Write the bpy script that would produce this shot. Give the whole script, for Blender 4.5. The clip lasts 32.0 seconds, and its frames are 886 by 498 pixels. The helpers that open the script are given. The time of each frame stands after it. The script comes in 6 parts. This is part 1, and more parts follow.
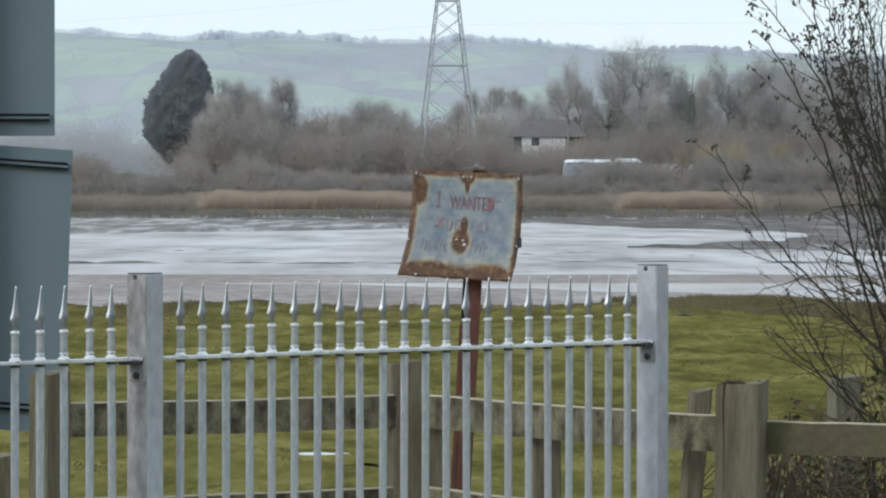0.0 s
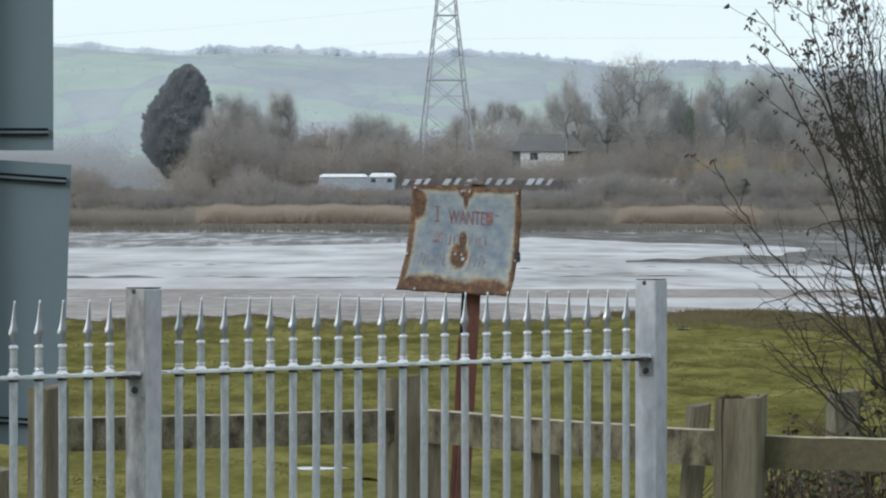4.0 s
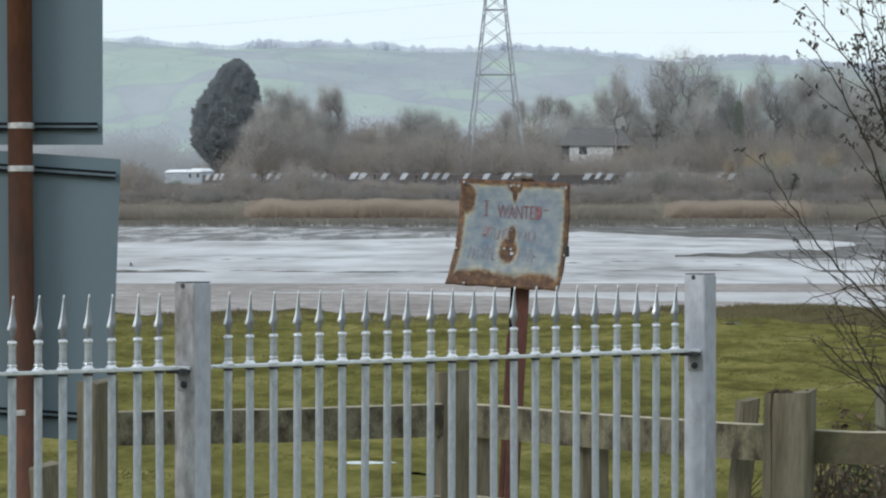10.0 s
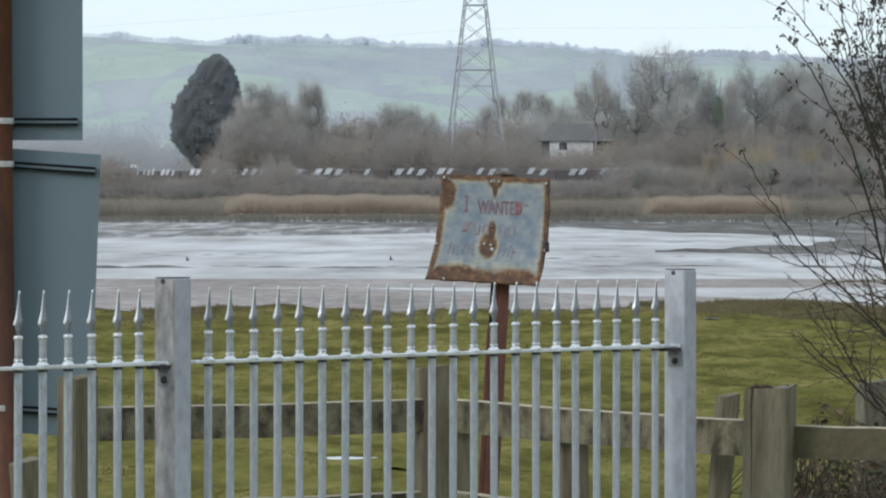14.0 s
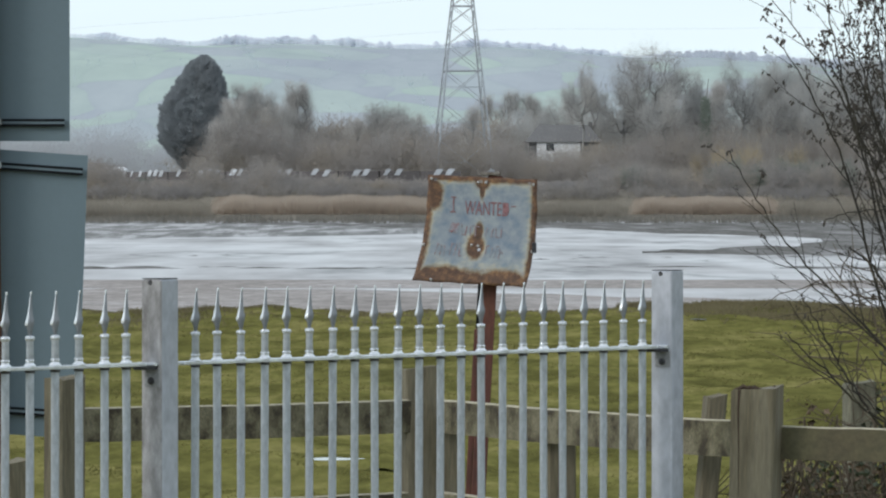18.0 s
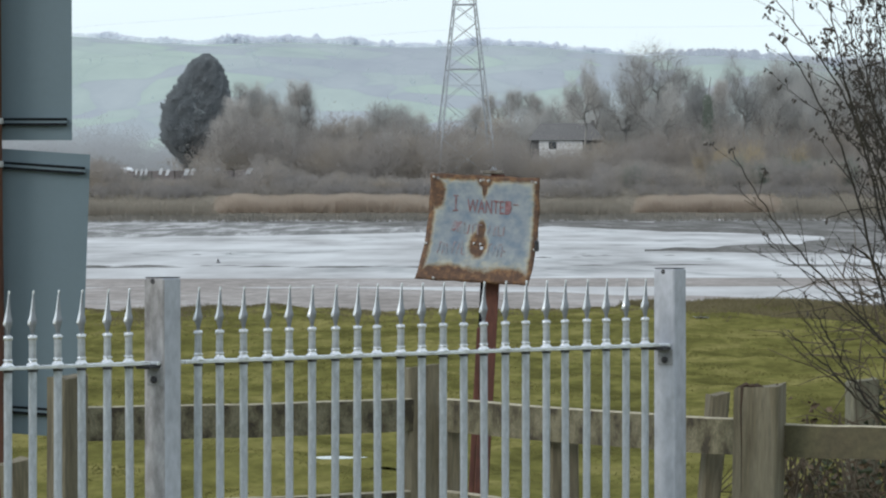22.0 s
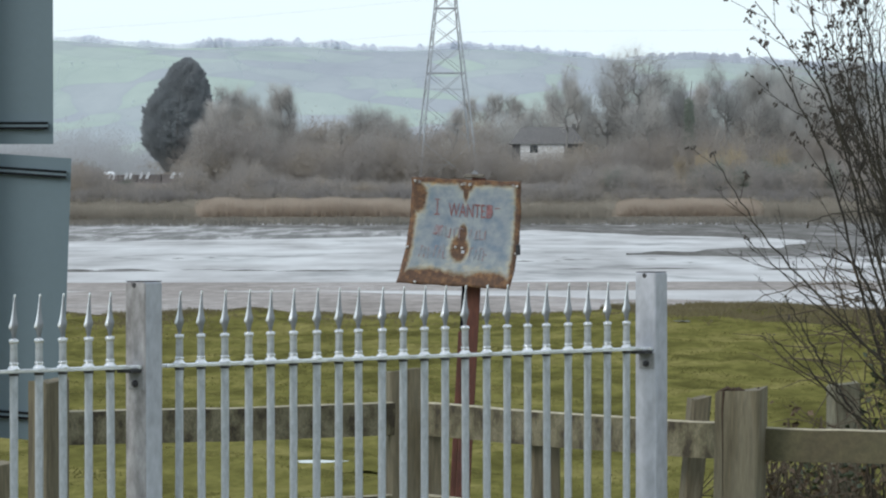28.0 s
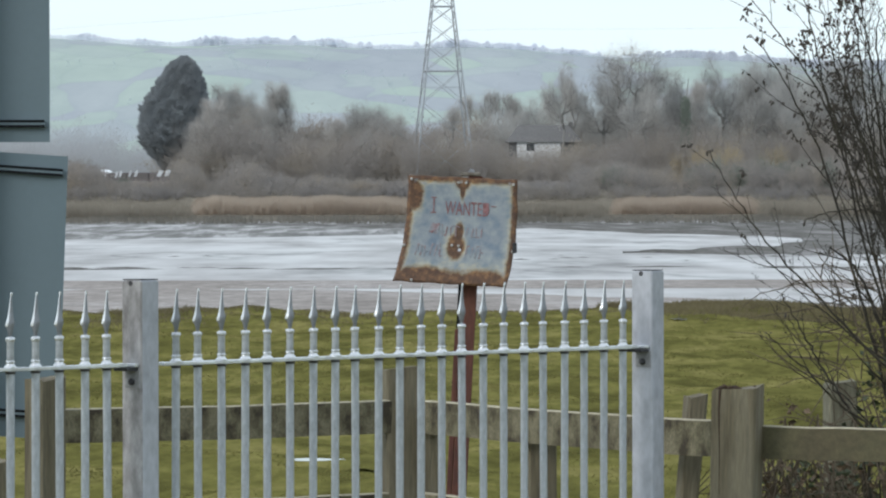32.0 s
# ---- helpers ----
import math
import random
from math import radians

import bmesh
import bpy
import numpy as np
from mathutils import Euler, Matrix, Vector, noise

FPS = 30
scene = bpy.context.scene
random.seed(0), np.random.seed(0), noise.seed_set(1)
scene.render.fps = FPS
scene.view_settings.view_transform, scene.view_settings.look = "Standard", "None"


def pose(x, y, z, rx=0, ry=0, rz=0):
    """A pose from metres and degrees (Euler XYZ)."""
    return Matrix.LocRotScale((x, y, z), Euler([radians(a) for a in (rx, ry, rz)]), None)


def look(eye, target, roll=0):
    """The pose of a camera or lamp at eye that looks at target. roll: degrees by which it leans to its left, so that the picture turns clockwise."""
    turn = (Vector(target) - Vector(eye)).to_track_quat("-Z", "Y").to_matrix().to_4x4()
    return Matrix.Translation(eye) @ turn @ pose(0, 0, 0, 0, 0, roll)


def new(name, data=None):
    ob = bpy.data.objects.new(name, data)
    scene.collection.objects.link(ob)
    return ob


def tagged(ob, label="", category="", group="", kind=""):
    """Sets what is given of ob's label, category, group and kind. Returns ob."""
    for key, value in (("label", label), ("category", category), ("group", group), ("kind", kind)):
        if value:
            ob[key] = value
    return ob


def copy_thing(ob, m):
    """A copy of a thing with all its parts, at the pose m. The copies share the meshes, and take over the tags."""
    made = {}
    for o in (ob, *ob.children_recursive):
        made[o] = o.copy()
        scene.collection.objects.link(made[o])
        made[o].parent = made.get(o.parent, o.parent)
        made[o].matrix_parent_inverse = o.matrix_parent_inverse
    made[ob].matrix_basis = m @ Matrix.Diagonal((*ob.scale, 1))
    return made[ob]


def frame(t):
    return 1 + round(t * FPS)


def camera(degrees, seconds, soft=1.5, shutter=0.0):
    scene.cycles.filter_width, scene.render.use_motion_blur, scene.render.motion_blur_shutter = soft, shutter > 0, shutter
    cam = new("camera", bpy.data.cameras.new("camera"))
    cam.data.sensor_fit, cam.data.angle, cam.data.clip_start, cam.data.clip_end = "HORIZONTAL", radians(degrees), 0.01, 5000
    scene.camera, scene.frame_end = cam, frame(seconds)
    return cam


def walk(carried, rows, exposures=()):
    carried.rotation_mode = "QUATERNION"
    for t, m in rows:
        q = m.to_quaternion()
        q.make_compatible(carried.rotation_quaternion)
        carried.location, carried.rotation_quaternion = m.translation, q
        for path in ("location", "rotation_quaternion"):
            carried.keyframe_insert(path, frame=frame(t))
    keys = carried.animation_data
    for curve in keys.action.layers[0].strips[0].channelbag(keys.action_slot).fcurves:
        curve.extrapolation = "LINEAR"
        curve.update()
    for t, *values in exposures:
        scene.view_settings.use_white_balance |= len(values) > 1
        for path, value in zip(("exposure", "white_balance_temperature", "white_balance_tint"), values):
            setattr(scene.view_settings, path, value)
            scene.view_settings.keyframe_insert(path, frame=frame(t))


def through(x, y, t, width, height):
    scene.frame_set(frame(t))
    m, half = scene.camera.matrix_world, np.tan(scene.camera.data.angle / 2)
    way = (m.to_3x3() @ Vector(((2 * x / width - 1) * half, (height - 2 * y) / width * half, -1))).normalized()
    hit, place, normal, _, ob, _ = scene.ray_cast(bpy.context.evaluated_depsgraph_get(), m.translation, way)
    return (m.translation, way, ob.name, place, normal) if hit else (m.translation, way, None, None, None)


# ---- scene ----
# One telephoto camera, held by hand on one spot: it only sways.
EYE = 1.75
cam = camera(11.0, 32.0, soft=2.15)
SWAY = [  # seconds, turn to the left, tilt, lean, in degrees
    (0, 0.000, -0.676, 0.00),
    (0.5, -0.043, -0.676, 0.00),
    (1, -0.101, -0.667, -0.03),
    (1.5, -0.108, -0.653, 0.01),
    (2, -0.141, -0.608, -0.04),
    (2.5, -0.151, -0.557, -0.00),
    (3, -0.116, -0.513, -0.00),
    (3.5, -0.057, -0.503, -0.00),
    (5.5, 0.045, -0.460, -0.00),
    (6, 0.072, -0.446, 0.00),
    (6.5, 0.066, -0.417, -0.00),
    (7, 0.108, -0.417, -0.00),
    (7.5, 0.119, -0.417, -0.00),
    (8, 0.111, -0.417, -0.00),
    (8.5, 0.377, -0.494, 0.04),
    (9, 0.478, -0.488, 0.03),
    (9.5, 0.523, -0.498, 0.10),
    (10, 0.593, -0.565, 0.01),
    (10.5, 0.615, -0.579, -0.00),
    (11, 0.517, -0.564, 0.01),
    (11.5, 0.527, -0.541, -0.00),
    (12, 0.472, -0.568, -0.00),
    (12.5, 0.463, -0.607, -0.06),
    (13, 0.432, -0.626, -0.04),
    (13.5, 0.376, -0.622, -0.00),
    (14, 0.345, -0.622, -0.00),
    (14.5, 0.291, -0.602, -0.06),
    (16.5, 0.172, -0.600, -0.00),
    (17, 0.171, -0.599, -0.00),
    (17.5, 0.194, -0.600, -0.00),
    (18, 0.185, -0.611, -0.00),
    (18.5, 0.421, -0.673, -0.09),
    (19, 0.443, -0.669, -0.10),
    (19.5, 0.397, -0.672, -0.10),
    (20, 0.367, -0.670, -0.10),
    (20.5, 0.321, -0.658, -0.09),
    (21, 0.263, -0.650, -0.10),
    (21.5, 0.244, -0.638, -0.10),
    (22, 0.215, -0.630, -0.09),
    (22.5, 0.170, -0.611, -0.00),
    (23, 0.139, -0.582, -0.07),
    (23.5, 0.102, -0.576, -0.09),
    (24, 0.085, -0.565, -0.09),
    (24.5, 0.073, -0.547, -0.04),
    (25, 0.067, -0.522, -0.09),
    (25.5, 0.048, -0.518, -0.10),
    (27.5, -0.002, -0.585, -0.10),
    (28, -0.017, -0.583, -0.10),
    (28.5, -0.021, -0.569, -0.04),
    (29, -0.019, -0.554, -0.09),
    (29.5, -0.011, -0.543, -0.09),
    (30, -0.021, -0.510, -0.10),
    (30.5, 0.000, -0.523, -0.13),
    (31, -0.041, -0.517, -0.09),
    (31.5, -0.064, -0.540, -0.10),
    (32, -0.060, -0.607, -0.10),
]
walk(cam, [(t, pose(0, 0, EYE, 90 + tilt, -lean, turn)) for t, turn, tilt, lean in SWAY],
     exposures=[(0, 0.0), (14, 0.0), (20, 0.03), (24, 0.05), (28, 0.08), (32, 0.10)])

# ---- overcast daylight ----
world = bpy.data.worlds.new("overcast_sky")
scene.world = world
world.use_nodes = True
wn, wl = world.node_tree.nodes, world.node_tree.links
wn.clear()
w_out, w_bg = wn.new("ShaderNodeOutputWorld"), wn.new("ShaderNodeBackground")
w_sky = wn.new("ShaderNodeTexSky")
w_sky.sky_type, w_sky.sun_disc = "NISHITA", False
w_sky.sun_elevation, w_sky.sun_rotation = radians(38), radians(235)
w_gain = wn.new("ShaderNodeVectorMath")
w_gain.operation = "SCALE"
w_gain.inputs[3].default_value = 0.10
w_co, w_sep, w_ramp = wn.new("ShaderNodeTexCoord"), wn.new("ShaderNodeSeparateXYZ"), wn.new("ShaderNodeValToRGB")
w_ramp.color_ramp.elements[0].position, w_ramp.color_ramp.elements[0].color = 0.0, (0.90, 1.05, 1.13, 1)
w_ramp.color_ramp.elements[1].position, w_ramp.color_ramp.elements[1].color = 0.9, (0.9, 0.98, 1.09, 1)
el = w_ramp.color_ramp.elements.new(0.06)
el.color = (0.88, 1.035, 1.12, 1)
w_noise, w_map = wn.new("ShaderNodeTexNoise"), wn.new("ShaderNodeMapping")
w_map.inputs["Scale"].default_value = (4, 4, 26)
w_noise.inputs["Scale"].default_value, w_noise.inputs["Detail"].default_value = 1.6, 4
w_cloud = wn.new("ShaderNodeMapRange")
w_cloud.inputs[3].default_value, w_cloud.inputs[4].default_value = 0.93, 1.07
w_mul = wn.new("ShaderNodeVectorMath")
w_mul.operation = "SCALE"
w_mix = wn.new("ShaderNodeMix")
w_mix.data_type = "RGBA"
w_mix.inputs[0].default_value = 0.85
wl.new(w_sky.outputs[0], w_gain.inputs[0])
wl.new(w_co.outputs["Generated"], w_sep.inputs[0])
wl.new(w_sep.outputs[2], w_ramp.inputs[0])
wl.new(w_co.outputs["Generated"], w_map.inputs[0])
wl.new(w_map.outputs[0], w_noise.inputs[0])
wl.new(w_noise.outputs[0], w_cloud.inputs[0])
wl.new(w_ramp.outputs[0], w_mul.inputs[0])
wl.new(w_cloud.outputs[0], w_mul.inputs[3])
wl.new(w_gain.outputs[0], w_mix.inputs[6])
wl.new(w_mul.outputs[0], w_mix.inputs[7])
wl.new(w_mix.outputs[2], w_bg.inputs[0])
wl.new(w_bg.outputs[0], w_out.inputs[0])
sun = new("sun", bpy.data.lights.new("sun", "SUN"))
sun.data.energy, sun.data.angle, sun.data.color = 1.4, radians(25), (1.0, 0.97, 0.93)
sun.matrix_world = look((-42, -22, 28), (0, 10, 0))

# ---- materials ----
def ramp_node(nt, pairs):
    n = nt.nodes.new("ShaderNodeValToRGB")
    e = n.color_ramp.elements
    while len(e) < len(pairs):
        e.new(0.5)
    for k, (p, c) in zip(e, pairs):
        k.position, k.color = p, (*c, 1)
    return n


def noise_node(nt, co, scale, detail=4, rough=0.6, stretch=(1, 1, 1)):
    m, n = nt.nodes.new("ShaderNodeMapping"), nt.nodes.new("ShaderNodeTexNoise")
    m.inputs["Scale"].default_value = stretch
    n.inputs["Scale"].default_value, n.inputs["Detail"].default_value, n.inputs["Roughness"].default_value = scale, detail, rough
    nt.links.new(co, m.inputs[0])
    nt.links.new(m.outputs[0], n.inputs[0])
    return n.outputs[0]


def mixed(nt, fac, a, b, mode="MIX"):
    m = nt.nodes.new("ShaderNodeMix")
    m.data_type, m.blend_type = "RGBA", mode
    for socket, value in ((m.inputs[0], fac), (m.inputs[6], a), (m.inputs[7], b)):
        if isinstance(value, (int, float)):
            socket.default_value = value
        elif isinstance(value, tuple):
            socket.default_value = (*value, 1)
        else:
            nt.links.new(value, socket)
    return m.outputs[2]


def maths(nt, op, a, b=0.0, c=0.0):
    m = nt.nodes.new("ShaderNodeMath")
    m.operation = op
    for socket, value in zip(m.inputs, (a, b, c)):
        if isinstance(value, (int, float)):
            socket.default_value = value
        else:
            nt.links.new(value, socket)
    return m.outputs[0]


def surface(name, tones, scale=6.0, fine=60.0, rough=(0.6, 0.85), metal=0.0, bump=0.15, stretch=(1, 1, 1), vary="", spread=0.25,
            gap=0.01, coords="Object", spec=0.5, band=(0.25, 0.75), grit=(0.72, 1.2)):
    """A worn surface: a coarse mottle of tones, fine grain over it, relief and uneven gloss; vary: "object" or "island"."""
    m = bpy.data.materials.new(name)
    m.use_nodes = True
    nt = m.node_tree
    bsdf = nt.nodes["Principled BSDF"]
    co = nt.nodes.new("ShaderNodeTexCoord").outputs[coords]
    coarse, grain = noise_node(nt, co, scale, 4, 0.6, stretch), noise_node(nt, co, fine, 3, 0.7, stretch)
    step = (band[1] - band[0]) / max(1, len(tones) - 1)
    r = ramp_node(nt, [(band[0] + i * step, c) for i, c in enumerate(tones)])
    nt.links.new(coarse, r.inputs[0])
    g = ramp_node(nt, [(0.3, (grit[0],) * 3), (0.7, (grit[1],) * 3)])
    nt.links.new(grain, g.inputs[0])
    colour = mixed(nt, 1.0, r.outputs[0], g.outputs[0], "MULTIPLY")
    if vary:
        info = nt.nodes.new("ShaderNodeObjectInfo").outputs["Random"] if vary == "object" else nt.nodes.new("ShaderNodeNewGeometry").outputs["Random Per Island"]
        v = ramp_node(nt, [(0.0, (1 - spread,) * 3), (1.0, (1 + spread,) * 3)])
        nt.links.new(info, v.inputs[0])
        colour = mixed(nt, 1.0, colour, v.outputs[0], "MULTIPLY")
    nt.links.new(colour, bsdf.inputs["Base Color"])
    rr = nt.nodes.new("ShaderNodeMapRange")
    rr.inputs[3].default_value, rr.inputs[4].default_value = rough
    nt.links.new(grain, rr.inputs[0])
    nt.links.new(rr.outputs[0], bsdf.inputs["Roughness"])
    bsdf.inputs["Metallic"].default_value = metal
    bsdf.inputs["Specular IOR Level"].default_value = spec
    if bump:
        b = nt.nodes.new("ShaderNodeBump")
        b.inputs["Strength"].default_value, b.inputs["Distance"].default_value = bump, gap
        nt.links.new(grain, b.inputs["Height"])
        nt.links.new(b.outputs[0], bsdf.inputs["Normal"])
    return m


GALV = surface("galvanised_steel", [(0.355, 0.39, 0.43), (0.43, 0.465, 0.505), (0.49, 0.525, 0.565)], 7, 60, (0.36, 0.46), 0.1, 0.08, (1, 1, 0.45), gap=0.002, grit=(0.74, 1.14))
COLUMN = surface("dull_cast_columns", [(0.36, 0.385, 0.40), (0.43, 0.455, 0.47)], 5, 40, (0.42, 0.5), 0.1, 0.0, gap=0.001)
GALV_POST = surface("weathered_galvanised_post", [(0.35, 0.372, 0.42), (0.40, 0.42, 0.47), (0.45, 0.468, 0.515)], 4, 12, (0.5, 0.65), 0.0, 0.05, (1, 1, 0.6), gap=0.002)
MOTTLED_POST = surface("mottled_galvanised_post", [(0.16, 0.155, 0.155), (0.27, 0.265, 0.27), (0.35, 0.348, 0.36)], 13, 40, (0.55, 0.75), 0.0, 0.1, (1, 1, 0.5), gap=0.002, band=(0.33, 0.62))
# Near-white zinc: sky shine on collars, top rail and spear edges painted in.
FINIAL = surface("highlight_bright_zinc", [(0.70, 0.73, 0.76), (0.78, 0.805, 0.83)], 12, 14, (0.2, 0.28), 0.5, 0.0, gap=0.001)
# Dark body tone stands in for the shaded side of the heads.
SPEAR = surface("shade_toned_spearheads", [(0.19, 0.205, 0.225), (0.26, 0.275, 0.30)], 12, 14, (0.32, 0.42), 0.2, 0.0, gap=0.001)
BRACKET = surface("dulled_bracket_steel", [(0.22, 0.225, 0.235), (0.30, 0.305, 0.315)], 20, 40, (0.5, 0.7), 0.2, 0.1, gap=0.001)
DARK_STEEL = surface("dark_steel", [(0.03, 0.03, 0.035), (0.07, 0.07, 0.075)], 30, 120, (0.4, 0.6), 0.5)
WOOD = surface("weathered_fence_timber", [(0.06, 0.049, 0.03), (0.125, 0.108, 0.07), (0.155, 0.14, 0.098), (0.12, 0.108, 0.068)], 8, 60, (0.75, 0.95), 0, 0.7, (1.6, 1.6, 0.16), "object", 0.12, 0.005, grit=(0.74, 1.25))
WOOD_RAIL = surface("weathered_rail_timber", [(0.045, 0.036, 0.022), (0.10, 0.088, 0.054), (0.135, 0.123, 0.075), (0.18, 0.163, 0.107)], 7, 70, (0.75, 0.95), 0, 0.6, (1.8, 1.8, 1.4), "object", 0.1, 0.004, band=(0.38, 0.6), grit=(0.55, 1.25))
WOOD_DARKER = surface("darker_rail_timber", [(0.045, 0.036, 0.021), (0.085, 0.072, 0.042), (0.095, 0.086, 0.047), (0.13, 0.115, 0.074)], 6, 60, (0.75, 0.95), 0, 0.5, (0.5, 1, 0.6), "object", 0.1, 0.004)
ROT = surface("dark_rotten_wood", [(0.04, 0.026, 0.018), (0.085, 0.055, 0.035)], 30, 90, (0.85, 0.98), 0, 0.6, gap=0.004)
BRAMBLE = surface("dead_bramble_stems", [(0.05, 0.038, 0.026), (0.10, 0.076, 0.05), (0.14, 0.115, 0.08)], 9, 60, (0.8, 0.95))
LICHEN = surface("lichen_grey_timber", [(0.10, 0.094, 0.064), (0.175, 0.17, 0.122), (0.235, 0.232, 0.178)], 9, 50, (0.8, 0.95), 0, 0.5, (1, 1, 0.3), gap=0.004)
DEAD_LEAF = surface("dead_bramble_leaf", [(0.08, 0.056, 0.034), (0.15, 0.105, 0.065)], 14, 60, (0.7, 0.9), vary="island", spread=0.35)
WOOD_TOP = surface("pale_timber_edge", [(0.30, 0.275, 0.2), (0.42, 0.385, 0.29)], 8, 60, (0.8, 0.95), 0, 0.3, (0.2, 1, 1), gap=0.003)
RUST_POST = surface("rusted_steel_post", [(0.055, 0.021, 0.017), (0.105, 0.038, 0.027), (0.15, 0.06, 0.038)], 9, 70, (0.7, 0.9), 0, 0.4, (1, 1, 0.3), gap=0.003)
CLAMP = surface("rust_stained_clamp_steel", [(0.10, 0.075, 0.055), (0.19, 0.17, 0.145), (0.24, 0.23, 0.21)], 20, 70, (0.55, 0.75), 0.1, 0.2, gap=0.002)
RUST_POLE = surface("rusted_sign_pole", [(0.03, 0.012, 0.007), (0.078, 0.026, 0.011), (0.125, 0.047, 0.02)], 6, 60, (0.65, 0.85), 0, 0.3, (1, 1, 0.25), gap=0.003)
PANEL_GREY = surface("blue_grey_painted_sheet", [(0.113, 0.158, 0.185), (0.12, 0.167, 0.194), (0.127, 0.175, 0.202)], 1.6, 30, (0.5, 0.65), 0, 0.0, gap=0.001, grit=(0.97, 1.03))
CHANNEL = surface("matt_black", [(0.008, 0.009, 0.012), (0.015, 0.017, 0.019)], 10, 80, (0.8, 0.95), spec=0.1)
BAND = surface("bright_steel_band", [(0.34, 0.31, 0.28), (0.5, 0.5, 0.5), (0.62, 0.62, 0.62)], 30, 100, (0.35, 0.5), 0.4)
PYLON = surface("galvanised_lattice", [(0.37, 0.395, 0.42), (0.41, 0.435, 0.46)], 0.3, 3, (0.5, 0.7), 0.2)
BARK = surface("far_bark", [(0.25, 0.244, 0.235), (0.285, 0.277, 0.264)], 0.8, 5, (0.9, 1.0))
BARK_NEAR = surface("dark_twig_bark", [(0.012, 0.010, 0.008), (0.024, 0.020, 0.013), (0.045, 0.040, 0.021)], 9, 70, (0.8, 0.95))
CATKIN = surface("dry_catkins", [(0.04, 0.034, 0.03), (0.08, 0.068, 0.055)], 40, 120, (0.85, 0.95), vary="island")
IVY = surface("dark_ivy_leaf", [(0.02, 0.033, 0.014), (0.045, 0.06, 0.026)], 12, 60, (0.45, 0.7), vary="island", spread=0.4)


def twigs(name, *tones, spread=0.05, through=0.4):
    """Twigs, reeds and needles: thin enough to let light through, in drifts of slightly different tones."""
    m = surface(name, tones, 0.11, 0.6, (0.92, 1.0), 0, 0, vary="island", spread=spread, grit=(0.95, 1.05), band=(0.34, 0.66))
    nt = m.node_tree
    bsdf, out = nt.nodes["Principled BSDF"], nt.nodes["Material Output"]
    bsdf.inputs["Specular IOR Level"].default_value = 0.0
    thin, mix = nt.nodes.new("ShaderNodeBsdfTranslucent"), nt.nodes.new("ShaderNodeMixShader")
    nt.links.new(bsdf.inputs["Base Color"].links[0].from_socket, thin.inputs[0])
    mix.inputs[0].default_value = through
    nt.links.new(bsdf.outputs[0], mix.inputs[1])
    nt.links.new(thin.outputs[0], mix.inputs[2])
    nt.links.new(mix.outputs[0], out.inputs[0])
    return m


# Far-bank twig tones and translucence are raised to imitate haze over the river.
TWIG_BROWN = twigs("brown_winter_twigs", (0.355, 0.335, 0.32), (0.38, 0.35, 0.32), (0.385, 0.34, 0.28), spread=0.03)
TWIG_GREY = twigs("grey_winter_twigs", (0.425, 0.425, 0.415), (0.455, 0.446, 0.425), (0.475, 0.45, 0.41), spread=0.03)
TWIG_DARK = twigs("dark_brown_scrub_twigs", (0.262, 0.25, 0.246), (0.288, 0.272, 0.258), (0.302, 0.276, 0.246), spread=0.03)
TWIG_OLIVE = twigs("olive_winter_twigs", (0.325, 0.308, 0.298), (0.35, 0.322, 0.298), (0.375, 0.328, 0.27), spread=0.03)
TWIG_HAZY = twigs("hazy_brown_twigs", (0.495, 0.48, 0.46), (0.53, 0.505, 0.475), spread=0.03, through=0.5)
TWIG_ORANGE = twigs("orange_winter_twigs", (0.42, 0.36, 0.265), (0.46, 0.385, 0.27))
# Mist over the far woods is painted in as a pale base colour.
TWIG_PALE = twigs("mist_toned_twigs", (0.455, 0.47, 0.49), (0.485, 0.495, 0.51), spread=0.01, through=0.5)
# Needles are coloured far paler than foliage is, haze painted in.
EVERGREEN = twigs("haze_paled_needles", (0.335, 0.36, 0.375), (0.35, 0.372, 0.385), spread=0.01, through=0.6)
LAUREL = twigs("dull_green_shrub", (0.22, 0.25, 0.215), (0.245, 0.275, 0.235))
REED = twigs("dry_tan_reeds", (0.49, 0.42, 0.35), (0.53, 0.455, 0.38), spread=0.03, through=0.6)
REED_DARK = twigs("dull_bank_sedge", (0.28, 0.255, 0.215), (0.33, 0.30, 0.252), spread=0.06)
SEDGE = twigs("dark_wet_sedge", (0.205, 0.195, 0.172), (0.245, 0.232, 0.205), spread=0.08)
# Hill, ridge and hedge tones carry the haze as pale base colour.
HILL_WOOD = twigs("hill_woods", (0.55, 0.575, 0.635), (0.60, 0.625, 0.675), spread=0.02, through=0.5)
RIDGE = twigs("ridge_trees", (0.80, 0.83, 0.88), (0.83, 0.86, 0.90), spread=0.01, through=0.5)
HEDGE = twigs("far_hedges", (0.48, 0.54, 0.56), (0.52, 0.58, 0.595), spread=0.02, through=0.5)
BANK_GRASS = twigs("brown_bank_grass", (0.15, 0.13, 0.075), (0.195, 0.168, 0.10), spread=0.12)
BLADE = twigs("meadow_grass_blades", (0.125, 0.118, 0.044), (0.178, 0.168, 0.060), (0.235, 0.21, 0.082), spread=0.1, through=0.5)


def ground_material():
    """Meadow turf by the fence, bare mud below the banks, dull pasture beyond the river."""
    # Dark tones of the mottle stand in for shadows among the tussocks.
    m = surface("ground_turf", [(0.094, 0.090, 0.030), (0.15, 0.144, 0.046), (0.205, 0.187, 0.068)], 1.1, 7, (0.85, 0.98), 0, 0.6, (1, 0.35, 1), gap=0.05, spec=0.0, band=(0.38, 0.62))
    return m


